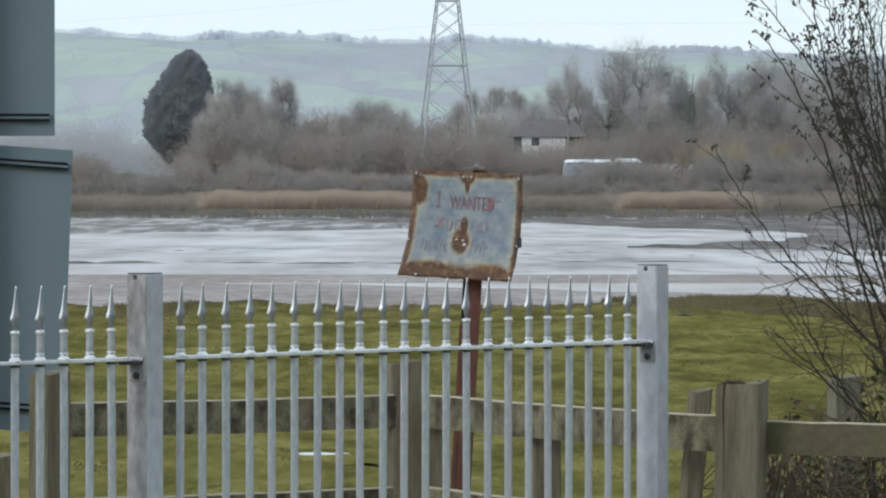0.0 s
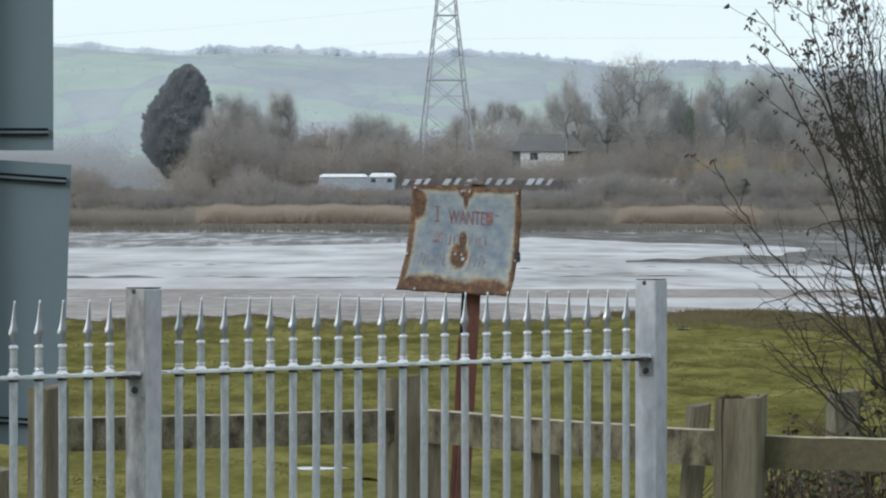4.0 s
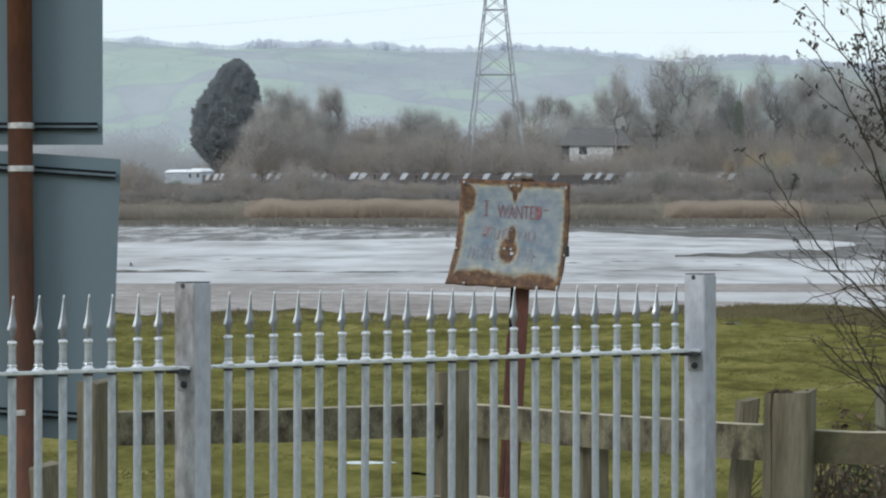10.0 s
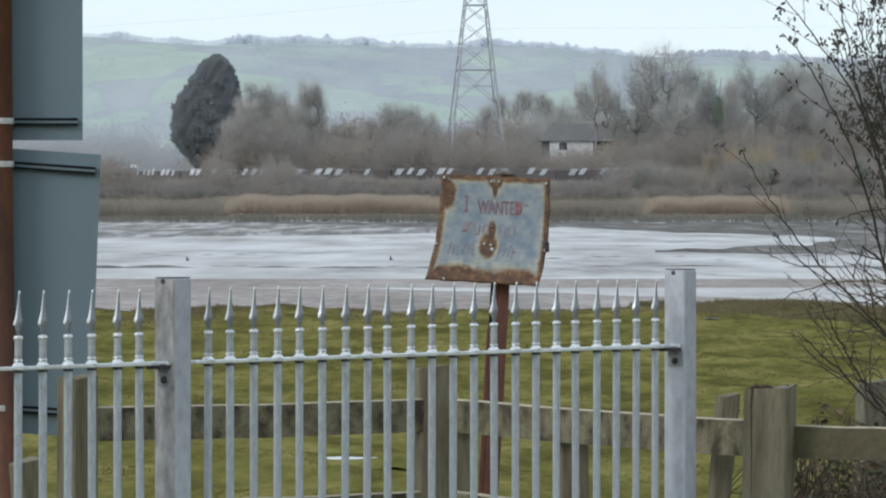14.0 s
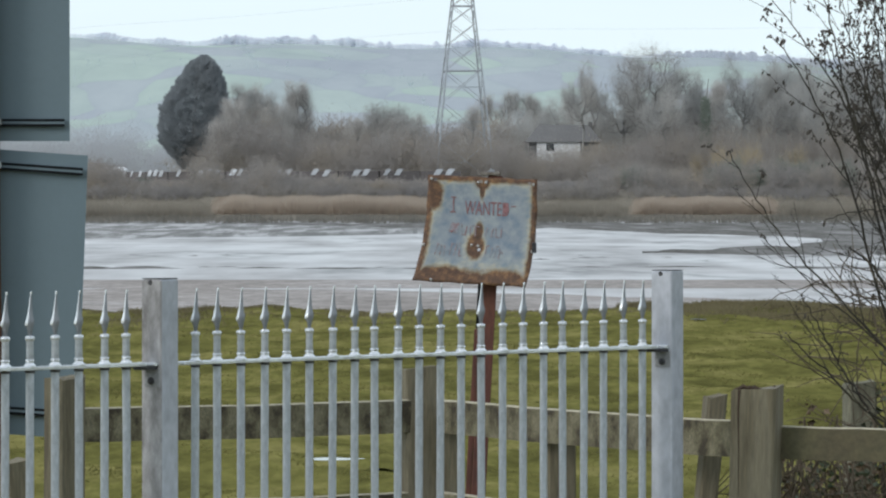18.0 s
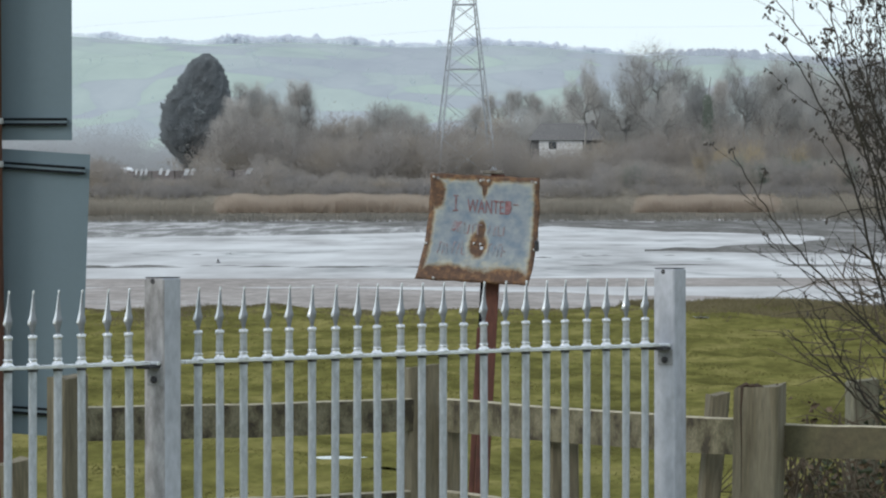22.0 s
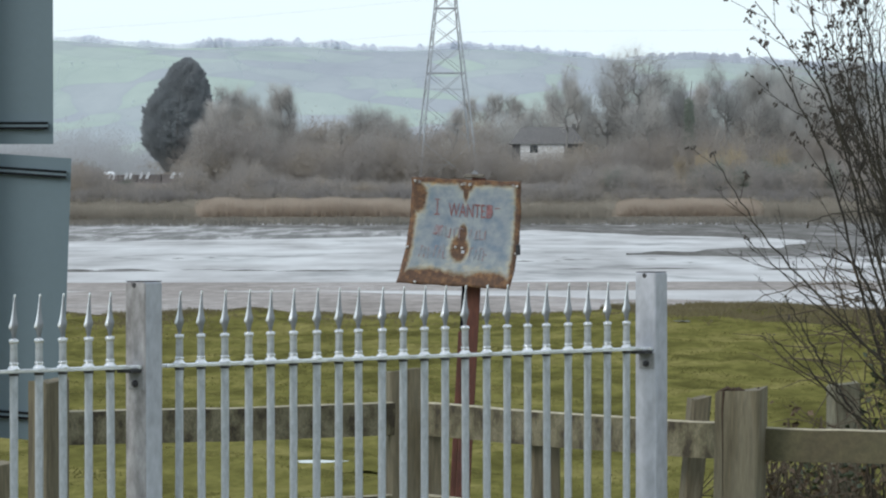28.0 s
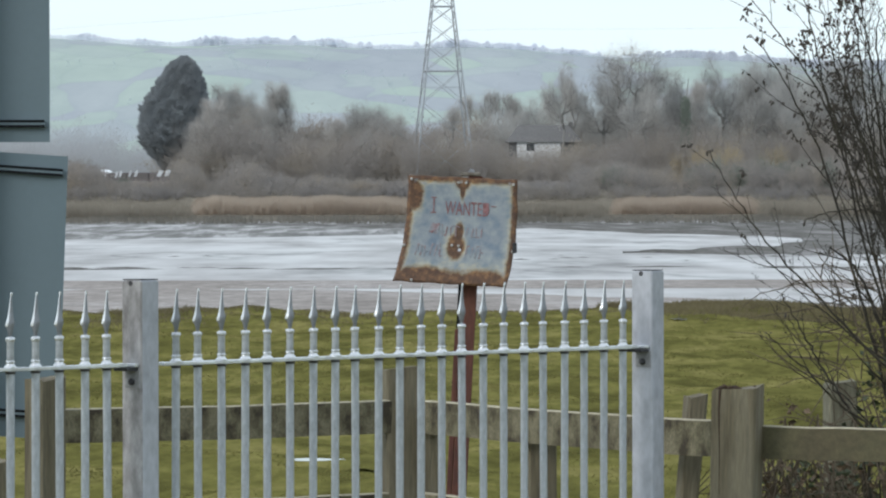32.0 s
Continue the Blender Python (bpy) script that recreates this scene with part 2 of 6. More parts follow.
def mud_material():
    """Wet estuary mud: a sheet of films of water and duller silt in long streaks."""
    m = bpy.data.materials.new("wet_estuary_mud")
    m.use_nodes = True
    nt = m.node_tree
    bsdf = nt.nodes["Principled BSDF"]
    co = nt.nodes.new("ShaderNodeTexCoord").outputs["Object"]
    streak = noise_node(nt, co, 1.0, 5, 0.6, (0.16, 0.022, 1))
    patch = noise_node(nt, co, 1.0, 5, 0.66, (0.035, 0.03, 1))
    both = maths(nt, "ADD", maths(nt, "MULTIPLY", streak, 0.6), maths(nt, "MULTIPLY", patch, 0.4))
    r = ramp_node(nt, [(0.36, (0.17, 0.16, 0.155)), (0.44, (0.30, 0.284, 0.28)), (0.52, (0.375, 0.357, 0.355)), (0.62, (0.46, 0.44, 0.44))])
    nt.links.new(both, r.inputs[0])
    # rills cut into the silt: thin dark winding lines, here and there
    rill = maths(nt, "ABSOLUTE", maths(nt, "SUBTRACT", noise_node(nt, co, 1.0, 5, 0.62, (0.05, 0.011, 1)), 0.5))
    line = ramp_node(nt, [(0.0, (0.3, 0.29, 0.285)), (0.012, (0.55, 0.545, 0.54)), (0.03, (1, 1, 1))])
    nt.links.new(rill, line.inputs[0])
    where = ramp_node(nt, [(0.44, (0, 0, 0)), (0.56, (1, 1, 1))])
    nt.links.new(noise_node(nt, co, 1.0, 3, 0.5, (0.045, 0.012, 1)), where.inputs[0])
    nt.links.new(mixed(nt, where.outputs[0], r.outputs[0], mixed(nt, 1.0, r.outputs[0], line.outputs[0], "MULTIPLY")), bsdf.inputs["Base Color"])
    rr = nt.nodes.new("ShaderNodeMapRange")
    rr.inputs[1].default_value, rr.inputs[2].default_value = 0.38, 0.58
    rr.inputs[3].default_value, rr.inputs[4].default_value = 0.46, 0.28
    bsdf.inputs["Specular IOR Level"].default_value = 0.4
    nt.links.new(both, rr.inputs[0])
    nt.links.new(rr.outputs[0], bsdf.inputs["Roughness"])
    b = nt.nodes.new("ShaderNodeBump")
    b.inputs["Strength"].default_value, b.inputs["Distance"].default_value = 0.5, 0.25
    nt.links.new(noise_node(nt, co, 1.0, 4, 0.65, (0.35, 0.12, 1)), b.inputs["Height"])
    nt.links.new(b.outputs[0], bsdf.inputs["Normal"])
    return m


def hill_material():
    """Far pasture in fields of slightly different greens, their tones paled to imitate haze."""
    m = bpy.data.materials.new("far_hill_fields")
    m.use_nodes = True
    nt = m.node_tree
    bsdf = nt.nodes["Principled BSDF"]
    co = nt.nodes.new("ShaderNodeTexCoord").outputs["Object"]
    mp, vo = nt.nodes.new("ShaderNodeMapping"), nt.nodes.new("ShaderNodeTexVoronoi")
    mp.inputs["Scale"].default_value = (0.0042, 0.0013, 0)
    mp.inputs["Rotation"].default_value = (0, 0, 0.25)
    nt.links.new(co, mp.inputs[0])
    nt.links.new(mp.outputs[0], vo.inputs["Vector"])
    bent, sway = nt.nodes.new("ShaderNodeVectorMath"), nt.nodes.new("ShaderNodeTexNoise")
    sway.inputs["Scale"].default_value = 3.0
    nt.links.new(mp.outputs[0], sway.inputs["Vector"])
    bent.operation = "MULTIPLY_ADD"
    bent.inputs[1].default_value = (0.3, 0.16, 0)
    nt.links.new(sway.outputs["Color"], bent.inputs[0])
    nt.links.new(mp.outputs[0], bent.inputs[2])
    nt.links.new(bent.outputs[0], vo.inputs["Vector"])
    edge = nt.nodes.new("ShaderNodeTexVoronoi")
    edge.feature = "DISTANCE_TO_EDGE"
    nt.links.new(bent.outputs[0], edge.inputs["Vector"])
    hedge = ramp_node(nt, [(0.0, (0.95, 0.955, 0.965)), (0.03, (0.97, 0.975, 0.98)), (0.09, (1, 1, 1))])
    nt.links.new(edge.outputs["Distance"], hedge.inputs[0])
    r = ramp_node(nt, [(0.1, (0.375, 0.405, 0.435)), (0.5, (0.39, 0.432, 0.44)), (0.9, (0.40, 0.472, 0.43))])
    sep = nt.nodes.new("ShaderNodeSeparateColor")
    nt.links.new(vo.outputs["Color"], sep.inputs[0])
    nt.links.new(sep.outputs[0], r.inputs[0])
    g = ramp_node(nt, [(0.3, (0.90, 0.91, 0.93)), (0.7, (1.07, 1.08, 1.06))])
    nt.links.new(noise_node(nt, co, 0.016, 6, 0.68, (1, 0.16, 1)), g.inputs[0])
    fields = mixed(nt, 1.0, r.outputs[0], hedge.outputs[0], "MULTIPLY")
    nt.links.new(mixed(nt, 1.0, fields, g.outputs[0], "MULTIPLY"), bsdf.inputs["Base Color"])
    bsdf.inputs["Roughness"].default_value = 1.0
    bsdf.inputs["Specular IOR Level"].default_value = 0.0
    return m


def sign_material():
    """White paint on rusted sheet: the paint is lost in from the edges, in streaks from the fixings and round the middle hole."""
    m = bpy.data.materials.new("rust_eaten_white_paint")
    m.use_nodes = True
    nt = m.node_tree
    bsdf = nt.nodes["Principled BSDF"]
    co = nt.nodes.new("ShaderNodeTexCoord").outputs["UV"]
    sep = nt.nodes.new("ShaderNodeSeparateXYZ")
    nt.links.new(co, sep.inputs[0])
    u, v = sep.outputs[0], sep.outputs[1]
    eu = maths(nt, "SUBTRACT", 0.5, maths(nt, "ABSOLUTE", maths(nt, "SUBTRACT", u, 0.5)))
    bottom, top = maths(nt, "MULTIPLY", v, 0.42), maths(nt, "SUBTRACT", 1.0, v)
    edge = maths(nt, "MINIMUM", eu, maths(nt, "MINIMUM", bottom, top))
    big, small = noise_node(nt, co, 5.5, 5, 0.65), noise_node(nt, co, 30, 4, 0.7)
    wobble = maths(nt, "ADD", maths(nt, "MULTIPLY", maths(nt, "SUBTRACT", big, 0.5), 0.06), maths(nt, "MULTIPLY", maths(nt, "SUBTRACT", small, 0.5), 0.03))

    def blot(cu, cv, ru, rv):
        a = maths(nt, "DIVIDE", maths(nt, "SUBTRACT", u, cu), ru)
        b = maths(nt, "DIVIDE", maths(nt, "SUBTRACT", v, cv), rv)
        return maths(nt, "SUBTRACT", maths(nt, "SQRT", maths(nt, "ADD", maths(nt, "MULTIPLY", a, a), maths(nt, "MULTIPLY", b, b))), 1.0)

    near = maths(nt, "MINIMUM", blot(0.475, 0.345, 0.065, 0.095), blot(0.49, 0.48, 0.032, 0.075))
    near = maths(nt, "MINIMUM", near, blot(0.5, 0.98, 0.06, 0.09))
    near = maths(nt, "MINIMUM", near, blot(0.5, 0.90, 0.022, 0.09))
    near = maths(nt, "MINIMUM", near, blot(0.055, 0.82, 0.072, 0.12))
    near = maths(nt, "MINIMUM", near, blot(0.22, 0.03, 0.24, 0.10))
    near = maths(nt, "MINIMUM", near, blot(0.78, 0.04, 0.20, 0.09))
    depth = maths(nt, "ADD", maths(nt, "MINIMUM", maths(nt, "SUBTRACT", edge, 0.036), maths(nt, "MULTIPLY", near, 0.07)), wobble)
    paint = ramp_node(nt, [(0.0, (0, 0, 0)), (0.014, (0.5, 0.5, 0.5)), (0.03, (1, 1, 1))])
    nt.links.new(depth, paint.inputs[0])
    stain = ramp_node(nt, [(0.0, (0.40, 0.27, 0.13)), (0.01, (0.40, 0.36, 0.26)), (0.03, (0.33, 0.335, 0.31)), (0.05, (0.255, 0.29, 0.31)), (0.09, (0.225, 0.262, 0.30))])
    cloudy = maths(nt, "MULTIPLY", maths(nt, "SUBTRACT", noise_node(nt, co, 7, 5, 0.7), 0.5), 0.10)
    nt.links.new(maths(nt, "ADD", depth, cloudy), stain.inputs[0])
    tint = ramp_node(nt, [(0.34, (0.70, 0.80, 0.90)), (0.48, (1.0, 1.0, 1.0)), (0.66, (1.3, 1.25, 1.15))])
    nt.links.new(noise_node(nt, co, 9, 4, 0.6), tint.inputs[0])
    painted = mixed(nt, 1.0, stain.outputs[0], tint.outputs[0], "MULTIPLY")
    rust = ramp_node(nt, [(0.34, (0.06, 0.033, 0.024)), (0.52, (0.125, 0.066, 0.037)), (0.68, (0.27, 0.145, 0.065))])
    nt.links.new(noise_node(nt, co, 13, 5, 0.7), rust.inputs[0])
    nt.links.new(mixed(nt, paint.outputs[0], rust.outputs[0], painted), bsdf.inputs["Base Color"])
    bsdf.inputs["Roughness"].default_value = 0.7
    b = nt.nodes.new("ShaderNodeBump")
    b.inputs["Strength"].default_value, b.inputs["Distance"].default_value = 0.5, 0.003
    nt.links.new(maths(nt, "ADD", paint.outputs[0], small), b.inputs["Height"])
    nt.links.new(b.outputs[0], bsdf.inputs["Normal"])
    return m


FAR_TURF = surface("dull_far_pasture", [(0.17, 0.155, 0.125), (0.21, 0.19, 0.155), (0.24, 0.22, 0.18)], 0.06, 0.8, (0.9, 1.0), 0, 0.3, gap=0.1, spec=0.0)
TURF, MUD, HILL, SIGN = ground_material(), mud_material(), hill_material(), sign_material()
SILT = surface("bare_silt_bank", [(0.27, 0.248, 0.23), (0.34, 0.316, 0.298), (0.42, 0.40, 0.39)], 0.06, 0.8, (0.7, 0.95), 0, 0.3, (2.0, 0.6, 1), gap=0.1, spec=0.0)
# The palest tone paints in the shine of wet films and pools.
DARK_MUD = surface("dark_wet_mud_bank", [(0.14, 0.138, 0.13), (0.20, 0.197, 0.188), (0.29, 0.286, 0.28), (0.46, 0.453, 0.455)], 0.1, 0.8, (0.45, 0.9), 0, 0.6, (4.0, 0.36, 1), gap=0.3, spec=0.25, band=(0.40, 0.60), grit=(0.55, 1.25))
DARK_SHORE = surface("dark_weedy_shore", [(0.11, 0.108, 0.10), (0.15, 0.147, 0.138), (0.20, 0.197, 0.19), (0.34, 0.335, 0.335)], 0.07, 0.4, (0.7, 0.95), 0, 0.4, (4.0, 0.3, 1), gap=0.3, spec=0.0)
PUDDLE = surface("still_puddle_water", [(0.05, 0.05, 0.04), (0.07, 0.07, 0.06)], 2, 20, (0.03, 0.06), 0, 0)
RED_PAINT = surface("faded_red_paint", [(0.18, 0.05, 0.05), (0.25, 0.12, 0.125), (0.27, 0.25, 0.275)], 26, 120, (0.6, 0.8))
FAINT_PAINT = surface("nearly_gone_red_paint", [(0.25, 0.13, 0.135), (0.27, 0.225, 0.245), (0.245, 0.27, 0.30)], 24, 120, (0.6, 0.8), band=(0.36, 0.6))
WAGON = surface("dark_wagon_steel", [(0.095, 0.085, 0.085), (0.13, 0.116, 0.114)], 0.6, 5, (0.7, 0.9), vary="object", spread=0.15)
PALE_STEEL = surface("pale_wagon_panel", [(0.38, 0.41, 0.44), (0.55, 0.57, 0.60)], 0.8, 6, (0.5, 0.7), vary="object", spread=0.18)
LOCO_SIDE = surface("pale_blue_locomotive_paint", [(0.27, 0.30, 0.335), (0.35, 0.385, 0.42)], 0.5, 5, (0.4, 0.6))
LOCO_ROOF = surface("whitish_locomotive_roof", [(0.72, 0.76, 0.8), (0.85, 0.88, 0.9)], 0.5, 5, (0.4, 0.6))
LOCO_YELLOW = surface("warning_cream_paint", [(0.5, 0.46, 0.35), (0.56, 0.5, 0.38)], 1, 6, (0.5, 0.7))
WINDOW = surface("dark_glass", [(0.03, 0.035, 0.04), (0.05, 0.055, 0.06)], 1, 4, (0.1, 0.2))
RENDER_WALL = surface("white_rendered_wall", [(0.66, 0.66, 0.66), (0.8, 0.8, 0.79)], 0.5, 4, (0.85, 0.95))
SLATE = surface("grey_slate_roof", [(0.145, 0.143, 0.142), (0.17, 0.167, 0.163)], 0.5, 4, (0.7, 0.9))
WIRE = surface("weathered_aluminium_wire", [(0.62, 0.68, 0.72), (0.68, 0.73, 0.76)], 0.1, 1, (0.6, 0.8))
FEATHER = surface("dark_grey_feathers", [(0.10, 0.10, 0.105), (0.16, 0.16, 0.165)], 8, 30, (0.8, 0.9))


# ---- builders ----
class Geo:
    """Collects vertices and faces for one mesh."""

    def __init__(self):
        self.v, self.f, self.uv = [], [], []

    def box(self, lo, hi, m=None):
        b = len(self.v)
        for x in (lo[0], hi[0]):
            for y in (lo[1], hi[1]):
                for z in (lo[2], hi[2]):
                    p = Vector((x, y, z))
                    self.v.append(m @ p if m else p)
        for q in ((0, 1, 3, 2), (4, 6, 7, 5), (0, 4, 5, 1), (2, 3, 7, 6), (0, 2, 6, 4), (1, 5, 7, 3)):
            self.f.append([b + i for i in q])
        return self

    def soft_box(self, lo, hi, c, m=None):
        """A box with its upright and level edges cut back by c."""
        b = len(self.v)
        rings = ((lo[2], c), (lo[2] + c, 0), (hi[2] - c, 0), (hi[2], c))
        for z, i in rings:
            x0, x1, y0, y1 = lo[0] + i, hi[0] - i, lo[1] + i, hi[1] - i
            for p in ((x0 + c, y0), (x1 - c, y0), (x1, y0 + c), (x1, y1 - c), (x1 - c, y1), (x0 + c, y1), (x0, y1 - c), (x0, y0 + c)):
                q = Vector((*p, z))
                self.v.append(m @ q if m else q)
        for k in range(3):
            for i in range(8):
                j = (i + 1) % 8
                self.f.append([b + k * 8 + i, b + k * 8 + j, b + k * 8 + 8 + j, b + k * 8 + 8 + i])
        self.f.append([b + i for i in range(7, -1, -1)])
        self.f.append([b + 24 + i for i in range(8)])
        return self

    def tube(self, pts, radii, n=6, caps=True):
        b = len(self.v)
        pts = [Vector(p) for p in pts]
        for i, p in enumerate(pts):
            d = (pts[min(i + 1, len(pts) - 1)] - pts[max(i - 1, 0)]).normalized()
            side = d.cross(Vector((0.31, 0.93, 0.17))).normalized()
            up = side.cross(d)
            for k in range(n):
                a = 2 * math.pi * k / n
                self.v.append(p + radii[i] * (math.cos(a) * side + math.sin(a) * up))
        for i in range(len(pts) - 1):
            for k in range(n):
                j = (k + 1) % n
                self.f.append([b + i * n + k, b + i * n + j, b + i * n + n + j, b + i * n + n + k])
        if caps:
            self.f.append([b + k for k in range(n)])
            self.f.append([b + (len(pts) - 1) * n + k for k in range(n - 1, -1, -1)])
        return self

    def lathe(self, profile, n=12, squash=1.0, origin=(0, 0, 0)):
        """Turned shape round the upright axis: profile of (radius, height)."""
        b, o = len(self.v), Vector(origin)
        for r, z in profile:
            for k in range(n):
                a = 2 * math.pi * k / n
                self.v.append(o + Vector((r * math.cos(a), r * squash * math.sin(a), z)))
        for i in range(len(profile) - 1):
            for k in range(n):
                j = (k + 1) % n
                self.f.append([b + i * n + k, b + i * n + j, b + i * n + n + j, b + i * n + n + k])
        self.f.append([b + k for k in range(n - 1, -1, -1)])
        self.f.append([b + (len(profile) - 1) * n + k for k in range(n)])
        return self

    def mesh(self, name, material, smooth=False):
        me = bpy.data.meshes.new(name)
        me.from_pydata([tuple(p) for p in self.v], [], self.f)
        me.materials.append(material)
        if smooth:
            me.polygons.foreach_set("use_smooth", [True] * len(me.polygons))
        me.update()
        return me


def part(name, shape, material, parent=None, label="", m=None, smooth=False):
    """Links a shape (a Geo or a ready mesh) as one mesh object, under a thing or a part."""
    me = shape.mesh(name, material, smooth) if isinstance(shape, Geo) else shape
    ob = new(name, me)
    if parent is not None:
        ob.parent = parent
    if m is not None:
        ob.matrix_basis = m
    return tagged(ob, label)


def thing(name, label, category, group="", kind="", m=None):
    ob = new(name)
    if m is not None:
        ob.matrix_basis = m
    return tagged(ob, label, category, group, kind)


def slivers(centres, lengths, widths, lift, rng, name, material, out=None):
    """A mesh of many thin three-cornered blades that grow from the centres; lift: how upright they are, 0 to 1;
    out: the way that their faces look, about."""
    n = len(centres)
    a = rng.uniform(0, 2 * np.pi, n)
    up = np.clip(lift + rng.normal(0, 0.28, n), -0.6, 1.0)
    flat = np.sqrt(1 - up ** 2)
    d = np.stack([np.cos(a) * flat, np.sin(a) * flat, up], 1)
    facing = rng.normal(size=(n, 3))
    if out is not None:
        facing = out / (np.linalg.norm(out, axis=1)[:, None] + 1e-9) + 0.18 * facing
    s = np.cross(facing, d)
    s /= np.linalg.norm(s, axis=1)[:, None] + 1e-9
    p = np.asarray(centres)
    v = np.empty((n * 3, 3))
    v[0::3], v[1::3], v[2::3] = p - s * widths[:, None] / 2, p + s * widths[:, None] / 2, p + d * lengths[:, None]
    me = bpy.data.meshes.new(name)
    me.vertices.add(n * 3)
    me.vertices.foreach_set("co", v.ravel())
    me.loops.add(n * 3)
    me.loops.foreach_set("vertex_index", np.arange(n * 3))
    me.polygons.add(n)
    me.polygons.foreach_set("loop_start", np.arange(n) * 3)
    me.polygons.foreach_set("loop_total", np.full(n, 3))
    me.materials.append(material)
    me.update(calc_edges=True)
    return me


# ---- the land: meadow, river bed, far bank and hill ----
def smooth(a, b, x):
    t = np.clip((x - a) / (b - a), 0, 1)
    return t * t * (3 - 2 * t)


def bank_line(x):
    """Where the meadow's edge runs: nearer on the west side, with a few nibbled bays."""
    return 71.0 + 2.5 * np.sin(x * 0.16 + 0.6) + 0.9 * np.sin(x * 0.61) + 0.4 * np.sin(x * 1.7)


def land(x, y):
    """Height of the ground."""
    near = 1 - smooth(0, 4.5, y - bank_line(x))
    far = smooth(698, 752, y)
    bumps = (0.05 * np.sin(x * 0.9 + y * 0.31) * np.sin(y * 0.43 + 1) + 0.035 * np.sin(x * 2.1 - y * 0.7) * np.sin(y * 1.1)
             + 0.02 * np.sin(x * 4.3 + y * 1.9))
    lip = (0.02 + 0.04 * np.exp(-((x - 4.6) / 1.3) ** 2) + 0.085 * np.exp(-((x + 2.95) / 1.2) ** 2)) * np.exp(-((y - bank_line(x) + 1.5) / 2.2) ** 2)
    return near * (bumps * smooth(14, 24, y) + lip + 2.6) - 2.6 + far * 6.1


def graded(points):
    return np.concatenate([np.arange(a, b, s) for a, b, s in points])


gx = graded([(-2600, -400, 200), (-400, -60, 20), (-60, -12, 4), (-12, 12, 0.4), (12, 60, 4), (60, 400, 20), (400, 2601, 200)])
gy = graded([(-300, -20, 40), (-20, 16, 4), (16, 84, 0.5), (84, 130, 6), (130, 680, 50), (680, 770, 3), (770, 1000, 46), (1000, 4900, 300), (4900, 4951, 50)])
GX, GY = np.meshgrid(gx, gy)
GZ = land(GX, GY)
g = Geo()
g.v = list(zip(GX.ravel(), GY.ravel(), GZ.ravel()))
nx, ny = len(gx), len(gy)
g.f = [(j * nx + i, j * nx + i + 1, (j + 1) * nx + i + 1, (j + 1) * nx + i) for j in range(ny - 1) for i in range(nx - 1)]
me = g.mesh("ground", TURF, True)
me.materials.append(DARK_MUD)
me.materials.append(FAR_TURF)
mid_y = np.repeat(0.5 * (gy[1:] + gy[:-1]), nx - 1)
mid_x = np.tile(0.5 * (gx[1:] + gx[:-1]), ny - 1)
me.polygons.foreach_set("material_index", np.where(mid_y > 712, 2, (mid_y > bank_line(mid_x) + 1.2).astype(int)))
tagged(new("ground", me), "tussocky green meadow running down to a muddy river", "ground", kind="structure")

RIVER_Z = -1.85
rng = np.random.default_rng(5)
g = Geo()
rx, ry = graded([(-2600, -300, 230), (-300, 300, 12), (300, 2601, 230)]), graded([(80, 730, 10)])
g.v = [(x, y, RIVER_Z) for y in ry for x in rx]
g.f = [(j * len(rx) + i, j * len(rx) + i + 1, (j + 1) * len(rx) + i + 1, (j + 1) * len(rx) + i) for j in range(len(ry) - 1) for i in range(len(rx) - 1)]
tagged(part("water", g, MUD), "shining wet river mud under films of tidal water", "river", kind="structure")


def shore(y):
    """How far the far mud bank rises above the river towards its landward edge."""
    return 1.15 * float(smooth(420, 712, y))


def silt_bar(label, x0, x1, y0, y1, z, material, seed, ragged=0.12):
    """A low bank of silt, long and thin, with ragged shores that thin out to nothing."""
    r = np.random.default_rng(seed)
    n, g = 90, Geo()
    ph = r.uniform(0, 6.3, 8)
    for i in range(n + 1):
        s = i / n
        x = x0 + (x1 - x0) * s
        wob = sum(math.sin(s * k * 9.0 + ph[k]) / (k + 1) for k in range(8)) * ragged
        wob2 = sum(math.cos(s * k * 11.0 + ph[-k]) / (k + 1) for k in range(8)) * ragged
        half = (y1 - y0) / 2 * (1 - (2 * s - 1) ** 6)
        c = (y0 + y1) / 2
        a, b = c - half * (1 + wob), c + half * (1 + wob2)
        steps = [a + (b - a) * q for q in (0.0, 0.15, 0.3, 0.5, 0.7, 0.85, 1.0)]
        g.v += [(x, q, RIVER_Z + 0.004 if k in (0, 6) else RIVER_Z + shore(q) + z) for k, q in enumerate(steps)]
    for i in range(n):
        for k in range(6):
            g.f.append((7 * i + k, 7 * i + 7 + k, 7 * i + 8 + k, 7 * i + 1 + k))
    return tagged(part("silt_bank", g, material, smooth=True), label, "mud bank", kind="structure")


silt_bar("long pinkish bar of bare silt in the river", -420, 420, 187, 208, 0.05, SILT, 1, 0.05)
silt_bar("beige silt shore below the meadow", -30, 420, 110, 158, 0.05, SILT, 3, 0.06)
silt_bar("dark wet mud bank with painted pale shine patches by the far shore", -300, -1, 400, 600, 0.2, DARK_MUD, 4, 0.06)


